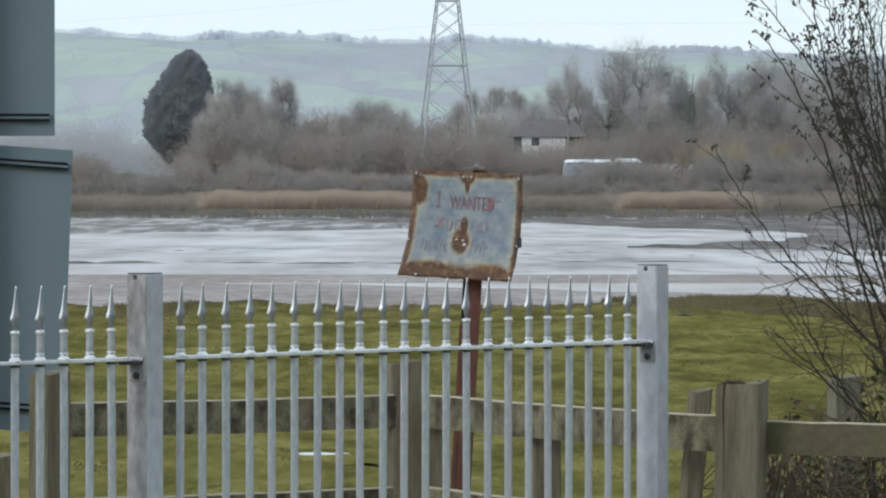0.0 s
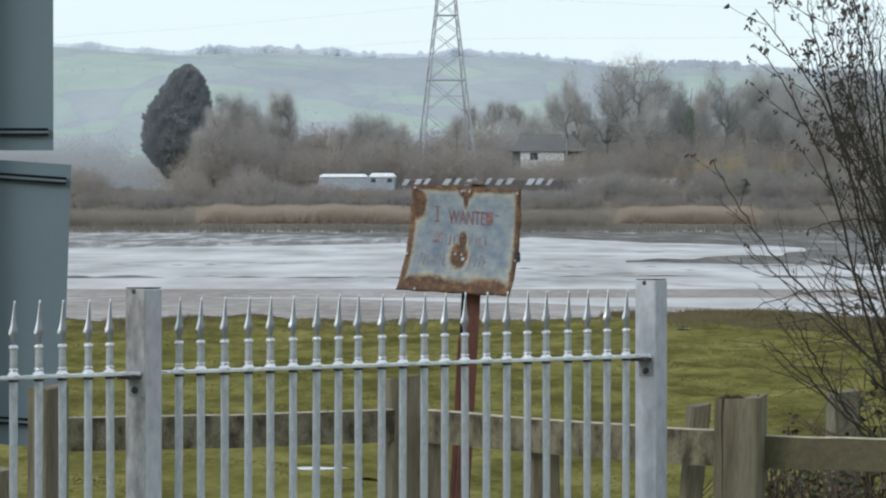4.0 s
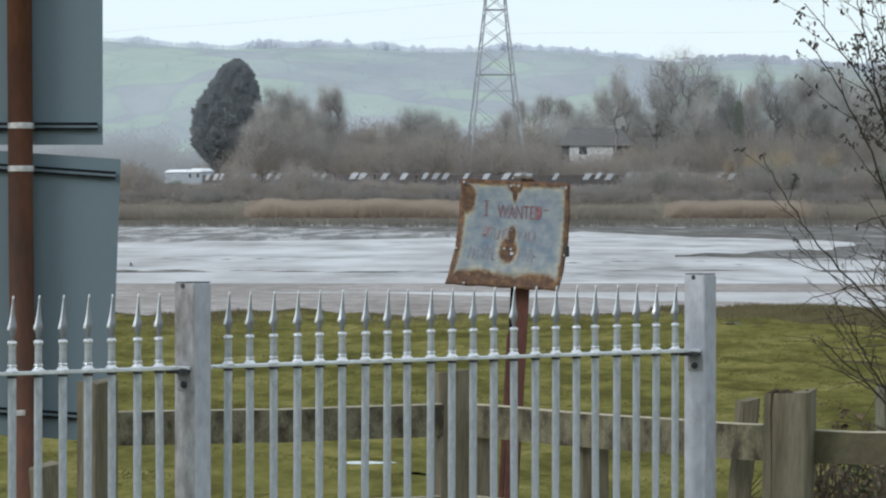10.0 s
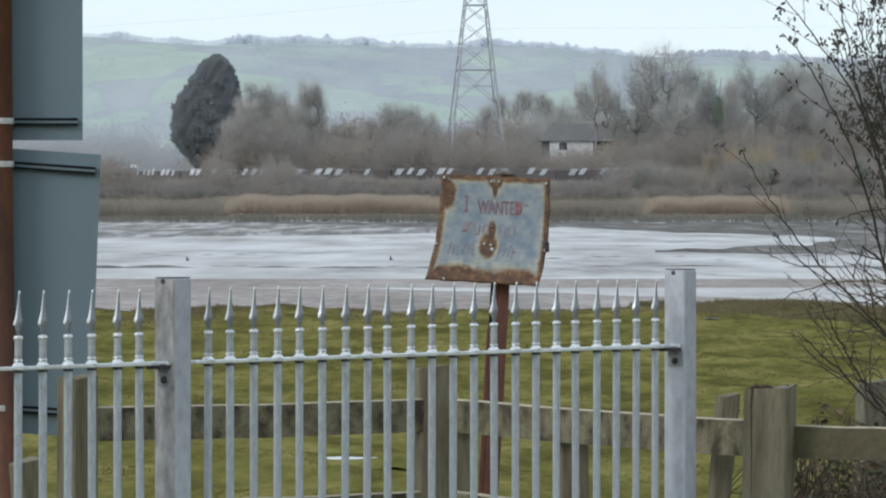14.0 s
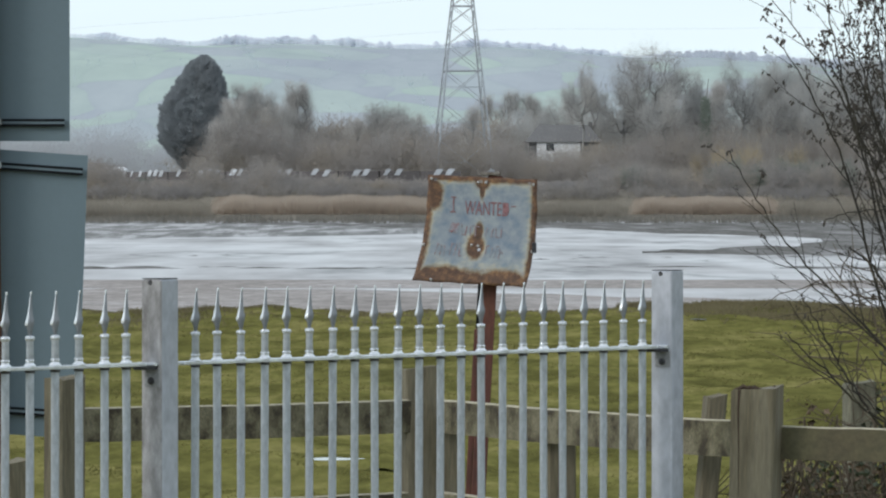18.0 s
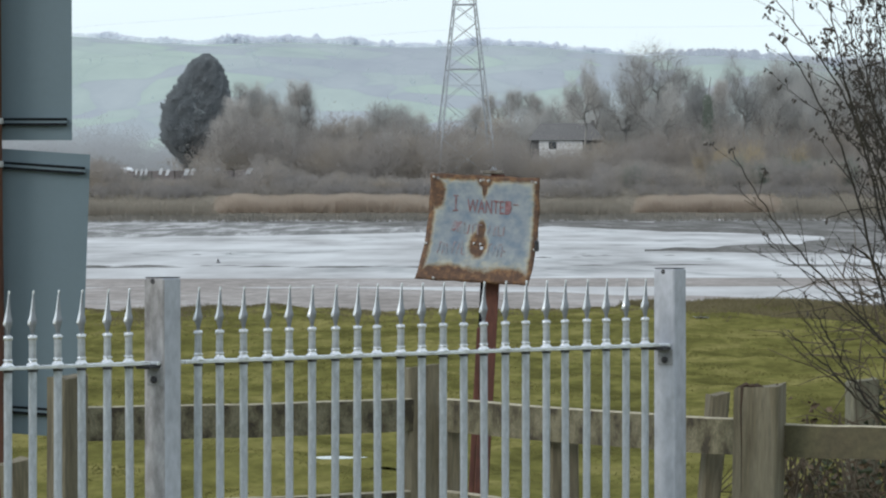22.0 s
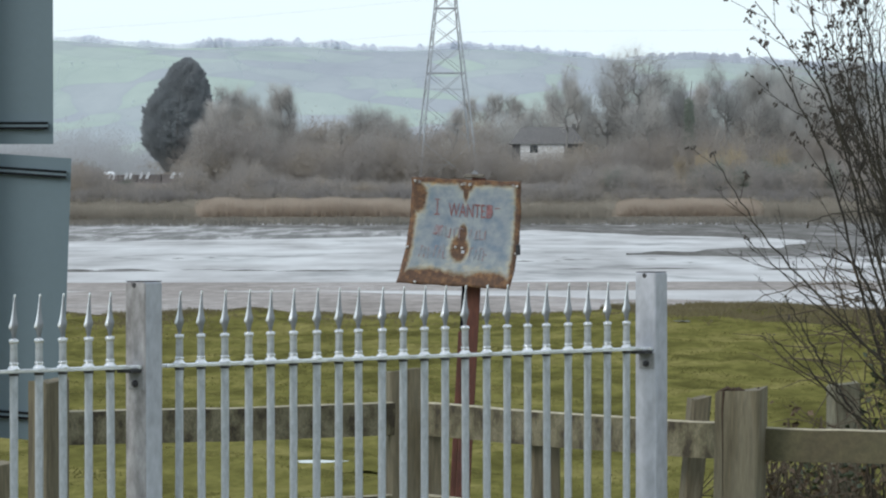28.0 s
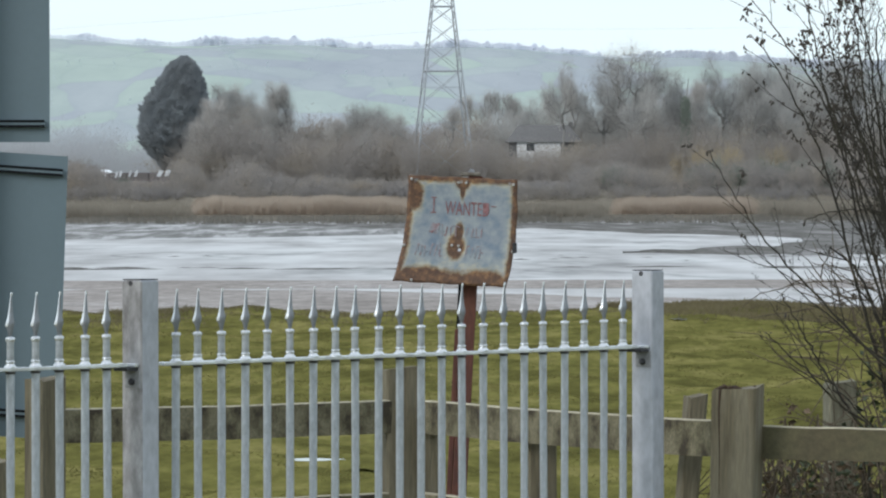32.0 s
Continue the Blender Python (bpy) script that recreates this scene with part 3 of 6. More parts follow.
def mud_wedge(label, x0, x1, near, far, z, material, seed, ragged=6.0):
    """A bar of mud between two shores, near and far, each a function of x; its rims wander and thin out to nothing."""
    r = np.random.default_rng(seed)
    ph, g, n = r.uniform(0, 6.3, 6), Geo(), 140
    for i in range(n + 1):
        x = x0 + (x1 - x0) * i / n
        a = near(x) + ragged * sum(math.sin(x * (0.35 + 0.6 * k) + ph[k]) / (k + 1.5) for k in range(3))
        b = max(a + 0.5, far(x) + 2.2 * ragged * sum(math.sin(x * (0.3 + 0.55 * k) + ph[k + 3]) / (k + 1.5) for k in range(3)))
        for q in (0.0, 0.12, 0.4, 0.7, 0.9, 1.0):
            y = a + (b - a) * q
            g.v.append((x, y, RIVER_Z + 0.004 + (z * (0.7 + 0.3 * math.sin(x * 0.9 + q * 7)) if 0 < q < 1 else 0)))
    g.f = [(6 * i + k, 6 * i + 6 + k, 6 * i + 7 + k, 6 * i + 1 + k) for i in range(n) for k in range(5)]
    return tagged(part("mud_bank", g, material, smooth=True), label, "mud bank", kind="structure")


mud_wedge("beige silt shore below the meadow", -130, 40, lambda x: 110, lambda x: min(185.5, 184 - 1.7 * (x + 1.6)), 0.06, SILT, 8, 1.5)
mud_wedge("dark wet mud bank by the far shore", -160, 120, lambda x: 580 - 7.0 * min(max(x - 12, 0), 40), lambda x: 716, 0.14, DARK_SHORE, 6, 16.0)
mud_wedge("dark tongue of mud that widens eastwards into the far shore", 12.5, 140, lambda x: 312 - 0.9 * min(x - 12, 20), lambda x: 315 + 3.0 * (x - 12.5) + 0.5 * max(0, x - 23) ** 2, 0.12, DARK_SHORE, 7, 5.0)
r = np.random.default_rng(77)
for k in range(60):
    x, y = r.uniform(-24, 32), r.uniform(240, 249) if k < 44 else r.uniform(270, 300)
    w = r.uniform(0.15, 0.7)
    g = Geo()
    g.v = [(x + (2.4 if k < 44 else 1.2) * w * (1 + 0.3 * math.sin(7 * a + k)) * math.cos(a), y + 1.6 * w * math.sin(a), RIVER_Z + 0.003) for a in np.linspace(0, 5.8, 10)] + [(x + 0.2 * w, y, RIVER_Z + 0.02 + 0.07 * w)]
    g.f = [(i, (i + 1) % 10, 10) for i in range(10)]
    tagged(part("mud_clod", g, DARK_SHORE, smooth=True), "small dark clod of mud on the wet river bed", "mud clod", "clods on the river bed")

# the hill across the valley
hx = np.arange(-2600, 2601, 40.0)
hs = np.linspace(0, 1, 40)


def ridge(x):
    return 142 - 0.027 * x - 4.0 * smooth(-20, 160, x) + 1.5 * np.sin(x * 0.009 + 1) + 2.0 * np.sin(x * 0.031)


def hill_z(x, s):
    return 3.5 + (ridge(x) - 3.5) * (0.25 * s + 0.75 * np.sin(s * np.pi / 2) ** 1.7) + 5 * np.sin(x * 0.012 + s * 7) * np.sin(s * np.pi)


g = Geo()
g.v = [(x, 2500 + 1800 * s, hill_z(x, s) - (1 if s == 0 else 0)) for s in hs for x in hx]
back = len(g.v)
g.v += [(x, 4880, 4.0) for x in hx]
n = len(hx)
g.f = [(j * n + i, j * n + i + 1, (j + 1) * n + i + 1, (j + 1) * n + i) for j in range(len(hs)) for i in range(n - 1)]
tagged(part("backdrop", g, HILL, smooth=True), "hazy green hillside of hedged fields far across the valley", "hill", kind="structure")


def far_growth(name, label, rows, material, seed, cover):
    """One mesh of dense slivers for far hedges or trees: rows of (x, y, z, radius, height)."""
    r = np.random.default_rng(seed)
    cs, ls, ws, outs = [], [], [], []
    for x, y, z, rad, h in rows:
        k = int(cover * max(1.0, rad * h / 12.0))
        a, q = r.uniform(0, 6.28, k), np.sqrt(r.uniform(0, 1, k))
        zz = r.uniform(0, 1, k) ** 0.8
        wide = rad * np.sqrt(np.clip(1 - (zz * 2 - 0.9).clip(0, 1) ** 2, 0, 1))
        cs.append(np.stack([x + wide * q * np.cos(a), y + wide * q * np.sin(a), z - 0.8 + h * zz], 1))
        outs.append(cs[-1] - np.array([x, y, z + 0.2 * h]))
        ls.append(r.uniform(0.6, 1.4, k) * 0.2 * h)
        ws.append(r.uniform(0.6, 1.4, k) * 0.09 * h)
    # Faces lean towards the camera, so their shading stays flat like haze.
    me = slivers(np.concatenate(cs), np.concatenate(ls), np.concatenate(ws), 0.3, r, name, material, 0.02 * np.concatenate(outs) + np.array([0, -0.8, 0.5]))
    return tagged(new(name, me), label, name.replace("_", " "), kind="stuff")


rows = []
for x in np.arange(-900, 900, 3.0):
    lump = 0.5 + 0.5 * math.sin(x * 0.041 + 0.4) * math.sin(x * 0.017 + 2) + 0.35 * math.sin(x * 0.11)
    h = 4.6 + 4.0 * max(0.0, lump) * rng.uniform(0.6, 1.1)
    rows.append((x, 4296 + rng.uniform(-12, 4), float(ridge(x)), rng.uniform(2.5, 4.5), h))
for x, h in ((-134, 12), (-130, 8), (-72, 10), (-64, 10), (-20, 10), (46, 10), (90, 12), (98, 11), (150, 10)):
    rows.append((x, 4290, float(ridge(x)), 4, h * 0.75))
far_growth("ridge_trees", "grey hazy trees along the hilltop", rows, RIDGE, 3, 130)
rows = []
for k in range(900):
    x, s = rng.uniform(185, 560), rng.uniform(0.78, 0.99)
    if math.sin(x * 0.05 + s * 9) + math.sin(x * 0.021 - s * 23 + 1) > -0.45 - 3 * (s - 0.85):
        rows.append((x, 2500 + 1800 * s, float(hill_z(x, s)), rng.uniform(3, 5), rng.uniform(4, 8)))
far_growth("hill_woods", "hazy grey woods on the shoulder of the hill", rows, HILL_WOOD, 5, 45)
rows = []
for x0, s0, x1, s1 in ((-420, 0.80, -190, 0.85), (-190, 0.85, 60, 0.80), (-190, 0.85, -150, 0.55), (-420, 0.62, -100, 0.60), (-100, 0.6, 140, 0.66), (60, 0.80, 140, 0.5), (140, 0.82, 420, 0.78),
                       (-420, 0.45, 0, 0.42), (-300, 0.62, -260, 0.3), (140, 0.66, 420, 0.62), (-40, 0.6, -10, 0.3), (0, 0.42, 400, 0.45)):
    for k in range(70):
        s = s0 + (s1 - s0) * k / 69 + 0.004 * math.sin(k * 0.5)
        x = x0 + (x1 - x0) * k / 69
        rows.append((x, 2500 + 1800 * s, float(hill_z(x, s)), 1.6, rng.uniform(1.6, 3.2) + (5 if rng.random() < 0.08 else 0)))
for k in range(60):
    x, s = rng.uniform(-420, 420), rng.uniform(0.3, 0.95)
    rows.append((x, 2500 + 1800 * s, float(hill_z(x, s)), rng.uniform(2, 5), rng.uniform(3, 7)))
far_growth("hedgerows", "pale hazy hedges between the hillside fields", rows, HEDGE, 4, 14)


# ---- trees and scrub of the far bank ----
def blades(p, d, lengths, widths, facing, rng, name, material):
    """A mesh of thin three-cornered twigs from the places p along the ways d, their faces turned about the way facing."""
    n = len(p)
    d = d / (np.linalg.norm(d, axis=1)[:, None] + 1e-9)
    s = np.cross(np.asarray(facing) + 0.12 * rng.normal(size=(n, 3)), d)
    s /= np.linalg.norm(s, axis=1)[:, None] + 1e-9
    v = np.empty((n * 3, 3))
    v[0::3], v[1::3], v[2::3] = p - s * widths[:, None] / 2, p + s * widths[:, None] / 2, p + d * lengths[:, None]
    me = bpy.data.meshes.new(name)
    me.vertices.add(n * 3)
    me.vertices.foreach_set("co", v.ravel())
    me.loops.add(n * 3)
    me.loops.foreach_set("vertex_index", np.arange(n * 3))
    me.polygons.add(n)
    me.polygons.foreach_set("loop_start", np.arange(n) * 3)
    me.polygons.foreach_set("loop_total", np.full(n, 3))
    me.materials.append(material)
    me.update(calc_edges=True)
    return me


CAMERA_SIDE = (0.0, -0.95, 0.3)  # faces turned to the camera side, evening out their shading as haze would


def branching(goals, stem, r, crook):
    """Joins the goals to a stem, each by the shortest way along what has grown: places, parents, numbers of ends carried."""
    pos = [np.array(q, float) for q in stem]
    parent = [-1] + list(range(len(stem) - 1))
    path = [0.0]
    for i in range(1, len(pos)):
        path.append(path[-1] + np.linalg.norm(pos[i] - pos[i - 1]))
    for q in goals[np.argsort(np.linalg.norm(goals - pos[-1], axis=1))]:
        P = np.array(pos)
        dist = np.linalg.norm(P - q, axis=1)
        cost = dist + 0.45 * np.array(path) + 1.6 * (P[:, 2] - q[2]).clip(0)
        k = int(np.argmin(cost))
        last, span = k, dist[k]
        for f in (0.35, 0.7, 1.0):
            here = pos[k] * (1 - f) + q * f
            if f < 1.0:
                here = here + r.normal(size=3) * crook * span * 0.11 - np.array([0, 0, 0.05 * span * math.sin(math.pi * f)])
            pos.append(here)
            parent.append(last)
            path.append(path[last] + span * 0.35)
            last = len(pos) - 1
    load = [0] * len(pos)
    has = set(parent)
    for i in range(len(pos) - 1, -1, -1):
        if i not in has:
            load[i] = 1
        if parent[i] >= 0:
            load[parent[i]] += load[i]
    return np.array(pos), parent, np.array(load)


def bare_tree(name, label, seed, h, w, material, fill=7000, low=0.3, lumps=11, goals=150, crook=1.0, thick=0.021):
    """A leafless tree: a trunk that forks into limbs and boughs, and a broken crown of fine twigs with gaps between them."""
    r = np.random.default_rng(seed)
    root = thing(name, label, "tree", "trees of the far bank")
    a = r.uniform(0, 2 * np.pi, lumps)
    up = r.uniform(-0.55, 0.92, lumps)
    out = np.sqrt(1 - up ** 2) * r.uniform(0.35, 0.78, lumps)
    mid, tall = h * (1 + low) / 2, h * (1 - low) / 2
    centre = np.stack([w * out * np.cos(a), w * out * np.sin(a), mid + tall * up * 0.76], 1)
    size = r.uniform(0.26, 0.42, lumps)
    k = r.integers(0, lumps, goals)
    d = r.normal(size=(goals, 3))
    d *= (r.uniform(0.25, 1, goals) ** 0.5 / np.linalg.norm(d, axis=1))[:, None]
    ends = centre[k] + d * (size[k] * np.array([[w], [w], [tall]]))[:, :].T
    ends[:, 2] = ends[:, 2].clip(low * h * 0.7, h * 0.985)
    stem = [(0, 0, -0.5), (0.012 * h * r.normal(), 0, 0.12 * h), (0.02 * h * r.normal(), 0, 0.24 * h), (0.025 * h * r.normal(), 0, max(0.36, low + 0.1) * h)]
    pos, parent, load = branching(ends, stem, r, crook)
    rad = [float(q) for q in thick * h * (load / load.max()) ** 0.47]
    wood = Geo()
    for i, q in enumerate(parent):
        if q >= 0:
            wood.tube([pos[q], pos[i]], [max(0.022, rad[q] if q < 3 else min(rad[q], rad[i] * 1.5)), max(0.016, rad[i])], 5 if load[i] > 20 else 3, False)
    part("trunk", wood, BARK, root)
    thin = np.array([i for i in range(4, len(pos)) if load[i] <= 4])
    k = thin[r.integers(0, len(thin), fill)]
    q = np.array(parent)[k]
    f = r.uniform(0, 1.15, fill)[:, None]
    p = pos[q] * (1 - f) + pos[k] * f + r.normal(size=(fill, 3)) * np.array([0.11 * w, 0.11 * w, 0.03 * h])
    d = (pos[k] - pos[q]) / (np.linalg.norm(pos[k] - pos[q], axis=1)[:, None] + 1e-6) + r.normal(size=(fill, 3)) * 0.5 + np.array([0, 0, 0.55])
    part("crown", blades(p, d, r.uniform(0.4, 1.4, fill), r.uniform(0.018, 0.042, fill), CAMERA_SIDE, r, "crown", material), material, root)
    return root


def brush_points(r, base, high, wide, stems, cover):
    """Twigs of clumps of stems that fan out as they rise: places and ways."""
    n = len(base)
    lean = r.normal(size=(n, stems, 2)) * 0.7
    rise = r.uniform(0.8, 1.06, (n, stems)) / (1 + 0.22 * (lean ** 2).sum(2))
    k, s = np.repeat(np.arange(n), cover), r.integers(0, stems, n * cover)
    t = r.uniform(0.02, 1, n * cover) ** 0.75
    L = lean[k, s] * wide[k][:, None]
    H = high[k] * rise[k, s]
    fuzz = r.normal(size=(n * cover, 3)) * (0.14 * wide[k] * (0.5 + t))[:, None]
    p = base[k] + np.stack([L[:, 0] * t ** 1.4, L[:, 1] * t ** 1.4, H * t * (1 - 0.12 * t)], 1) + fuzz
    d = np.stack([L[:, 0] * 1.3, L[:, 1] * 1.3, H * 0.75], 1)
    d = d / (np.linalg.norm(d, axis=1)[:, None] + 1e-9) + r.normal(size=d.shape) * 0.62
    return p, d, t


def scrub(name, label, seed, h, w, material, fill=8000, category="bush"):
    """A leafless thicket: stems that fan out from the ground into a fuzz of twigs."""
    r = np.random.default_rng(seed)
    root = thing(name, label, category, "scrub of the far bank")
    for _ in range(7):
        x, y, z = r.normal() * 0.4 * w, r.normal() * 0.4 * w, h * r.uniform(0.6, 0.95)
        part("stem", Geo().tube([(x * 0.2, y * 0.2, -0.5), (x * 0.5 + r.normal() * 0.2, y * 0.5, z * 0.5), (x, y, z)], [0.07, 0.05, 0.015], 3), BARK, root)
    base = np.stack([r.normal(size=5) * 0.22 * w, r.normal(size=5) * 0.2 * w, np.full(5, -0.3)], 1)
    p, d, t = brush_points(r, base, np.full(5, h) * r.uniform(0.8, 1.0, 5), np.full(5, 0.55 * w), 9, fill // 5)
    n = len(p)
    part("crown", blades(p, d, r.uniform(0.3, 0.9, n), r.uniform(0.03, 0.07, n), CAMERA_SIDE, r, "crown", material), material, root)
    return root


LAND = 3.5


def plant(proto, x, y, z, sx, sz, turn):
    return copy_thing(proto, pose(x, y, z, 0, 0, turn) @ Matrix.Diagonal((sx, sx, sz, 1)))


# the dark evergreen: a leaning cone, full below, with ragged sprays towards its top
r = np.random.default_rng(11)
ever = thing("evergreen_tree", "dark cone-shaped evergreen tree standing above bare scrub", "tree", "trees of the far bank", m=pose(-46.2, 800, LAND + 0.9))
eh, ew = 22.16, 6.05
part("trunk", Geo().tube([(0, 0, -1.4), (0.3, 0, eh * 0.5), (0.9, 0, eh * 0.92)], [0.5, 0.3, 0.06], 7), BARK, ever)
k = 100000
zz = r.uniform(0.12, 1, k)
a = r.uniform(0, 2 * np.pi, k)
az, tier = r.uniform(0, 2 * np.pi, 420), r.uniform(0.15, 1.02, 420)
j = r.integers(0, 420, k)
spray = r.random(k) < 0.5
f = r.uniform(0, 1, k)
a = np.where(spray, az[j] + r.normal(0, 0.09, k) * (1.2 - f), a)
zz = np.where(spray, tier[j] + r.normal(0, 0.012, k) * (1.2 - f) + 0.035 * f, zz).clip(0.12, 1.0)
prof = np.interp(zz, [0, 0.12, 0.2, 0.26, 0.34, 0.45, 0.6, 0.7, 0.8, 0.9, 0.96, 1.0], [0.05, 0.1, 0.34, 0.6, 0.88, 1.04, 0.98, 0.86, 0.7, 0.49, 0.33, 0.06])
lumpy = 0.97 + 0.03 * np.sin(a * 5 + zz * 17) + 0.03 * np.sin(a * 9 - zz * 31)
q = np.where(spray, 0.86 + f * (0.10 + 0.16 * (j % 7) / 6), r.uniform(0.3, 1, k) ** 0.35)
c = np.stack([np.cos(a) * prof * ew * q * lumpy + 0.6 * ew * (zz - 0.42), np.sin(a) * prof * ew * q * lumpy, zz * eh], 1)
d = np.stack([np.cos(a) * 0.8, np.sin(a) * 0.8, 0.2 + 0.9 * zz], 1) + r.normal(size=(k, 3)) * 0.35
part("crown", blades(c, d, r.uniform(0.25, 0.6, k), r.uniform(0.08, 0.16, k), CAMERA_SIDE, r, "crown", EVERGREEN), EVERGREEN, ever)
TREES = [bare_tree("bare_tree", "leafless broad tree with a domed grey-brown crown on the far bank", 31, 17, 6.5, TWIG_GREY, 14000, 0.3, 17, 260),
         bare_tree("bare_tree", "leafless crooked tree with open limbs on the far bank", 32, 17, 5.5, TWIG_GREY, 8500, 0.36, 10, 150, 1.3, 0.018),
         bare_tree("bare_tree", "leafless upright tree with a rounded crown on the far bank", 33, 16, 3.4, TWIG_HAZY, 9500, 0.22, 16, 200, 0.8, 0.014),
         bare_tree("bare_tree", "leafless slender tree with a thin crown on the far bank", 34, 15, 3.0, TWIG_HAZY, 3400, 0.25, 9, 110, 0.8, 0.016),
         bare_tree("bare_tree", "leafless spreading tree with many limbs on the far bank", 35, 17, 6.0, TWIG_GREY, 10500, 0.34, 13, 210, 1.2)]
SCRUBS = [scrub("thicket", "brown leafless thicket on the far bank", 41, 7, 5, TWIG_BROWN),
          scrub("thicket", "grey leafless thicket on the far bank", 42, 7, 4.5, TWIG_GREY),
          scrub("thicket", "olive-brown leafless thicket on the far bank", 43, 6.5, 5, TWIG_OLIVE),
          scrub("thicket", "orange-brown willow thicket on the far bank", 44, 6, 4, TWIG_ORANGE, 4000),
          scrub("shrub", "dull green evergreen shrub on the far bank", 45, 5, 3.5, LAUREL, 5000, "shrub")]


def far_x(bearing, y):
    """Metres east of the line of view for a bearing in hundredths of a degree."""
    return math.tan(radians(bearing / 100)) * y


def stand(*trees):
    """Trees by kind, bearing, distance, height of the top and width of the crown."""
    for kind, b, y, top, width in trees:
        proto_h, proto_w = ((17, 6.5), (17, 5.5), (16, 3.4), (15, 3.0), (17, 6.0))[kind]
        plant(TREES[kind], far_x(b, y), y, LAND, width / (2 * proto_w), (top - LAND) / proto_h, b * 67 % 360)


# beside the evergreen, and along the skyline to the pylon
stand((2, -264, 806, 22.6, 9.5), (0, -244, 803, 21.0, 9.0), (2, -200, 804, 23.2, 7.2), (2, -198, 806, 22.6, 6.4), (0, -226, 800, 18.6, 9.0), (2, -280, 788, 19.6, 7.4), (2, -297, 784, 15.4, 6.6), (0, -88, 815, 18.9, 12.5),
      (0, -62, 812, 17.2, 10.0), (3, -129, 800, 16.0, 6.0), (3, 16, 806, 18.2, 5.0))
# feathery trees by the house, and the crooked one past it
stand((3, 34, 842, 21.2, 6.5), (3, 60, 842, 22.0, 7.0), (3, 82, 842, 21.8, 6.5), (3, 100, 842, 20.6, 6.0), (1, 118, 816, 19.8, 8.0), (3, 139, 830, 21.0, 6.0),
      (1, 155, 796, 26.2, 7.4), (3, 170, 812, 22.5, 6.0))
# the tall group to the east
stand((0, 238, 800, 28.9, 15.5), (4, 205, 812, 26.0, 9.5), (4, 272, 815, 27.0, 11.0), (1, 301, 806, 24.5, 8.0), (3, 322, 795, 22.4, 6.0), (1, 350, 800, 26.8, 9.5), (4, 375, 812, 26.4, 10.0),
      (0, 411, 810, 26.4, 12.9), (1, 440, 800, 26.0, 9.5), (4, 468, 812, 25.8, 11.0), (0, 500, 805, 27.0, 12.9), (1, 544, 800, 26.8, 11.8), (0, 600, 810, 26.6, 13.9))
stand((1, 257, 788, 21.5, 8.6), (4, 335, 792, 20.6, 8.7), (1, 396, 790, 21.4, 8.0), (4, 432, 790, 21.4, 9.6), (1, 480, 792, 21.5, 9.0))

# a trunk thick with ivy among them
r = np.random.default_rng(53)
ivied = thing("ivy_clad_tree", "narrow tree whose trunk is dark with ivy on the far bank", "tree", "trees of the far bank", m=pose(far_x(308, 788), 788, LAND))
part("trunk", Geo().tube([(0, 0, -0.4), (0.2, 0, 8), (0.1, 0, 15), (0.5, 0, 19)], [0.32, 0.24, 0.16, 0.05], 6), BARK, ivied)
n = 5000
zz = r.uniform(0.1, 1, n)
a, q = r.uniform(0, 2 * np.pi, n), (0.55 + 0.35 * np.sin(zz * 21) * np.sin(zz * 8)) * np.interp(zz, [0, 0.8, 1], [1, 1, 0.25])
part("ivy", blades(np.stack([q * np.cos(a), q * np.sin(a), zz * 15.6], 1) + r.normal(size=(n, 3)) * 0.35, r.normal(size=(n, 3)), r.uniform(0.15, 0.4, n), r.uniform(0.1, 0.2, n), CAMERA_SIDE, r, "ivy", LAUREL), LAUREL, ivied)


def woodland(name, label, b0, b1, y0, y1, tops, clumps, wide, material, seed, floor, cover=150, stems=7, size=1.0):
    """A continuous belt of leafless growth, of many clumps of fanning stems; tops: bearings and the heights reached there."""
    rr = np.random.default_rng(seed)
    y, b = rr.uniform(y0, y1, clumps), rr.uniform(b0, b1, clumps)
    x = np.tan(np.radians(b / 100)) * y
    base = floor(x, y)
    wave = 1.0 + 0.11 * np.sin(x * 0.33 + 2 * np.sin(x * 0.09 + seed)) + 0.08 * np.sin(x * 0.9 + seed)
    high = ((np.interp(b, *tops) - base) * wave * rr.uniform(0.75, 1.1, clumps)).clip(0.5)
    p, d, t = brush_points(rr, np.stack([x, y, base - 0.2], 1), high, np.minimum(rr.uniform(*wide, clumps), 0.5 * high), stems, cover)
    n = len(p)
    me = blades(p, d, size * rr.uniform(0.3, 0.95, n), size * rr.uniform(0.03, 0.075, n), CAMERA_SIDE, rr, name, material)
    tagged(new(name, me), label, "woodland", kind="stuff")


def plateau(x, y):
    return np.full_like(x, LAND)


BACK = ([-346, -322, -293, -270, -229, -205, -173, -124, -88, -53, -36, 43, 82, 124, 187, 257, 327, 397, 640],
        [7.5, 12.0, 17.5, 20.0, 19.4, 18.0, 16.0, 16.4, 18.8, 17.2, 15.6, 16.6, 18.8, 19.4, 22.0, 23.4, 23.2, 23.4, 23.5])
FRONT = ([-348, -339, -325, -307, -289, -260, -225, -173, -124, -90, -50, 40, 80, 94, 158, 172, 260, 330, 640],
         [6.0, 7.4, 10.0, 14.0, 18.0, 19.0, 17.6, 15.6, 15.4, 16.6, 15.0, 14.6, 12.8, 11.2, 11.2, 13.4, 16.2, 16.0, 16.2])
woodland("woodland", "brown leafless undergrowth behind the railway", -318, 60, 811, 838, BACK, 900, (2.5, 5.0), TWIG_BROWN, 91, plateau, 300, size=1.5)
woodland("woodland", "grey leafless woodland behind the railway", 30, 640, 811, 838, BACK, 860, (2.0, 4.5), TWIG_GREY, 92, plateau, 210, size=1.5)
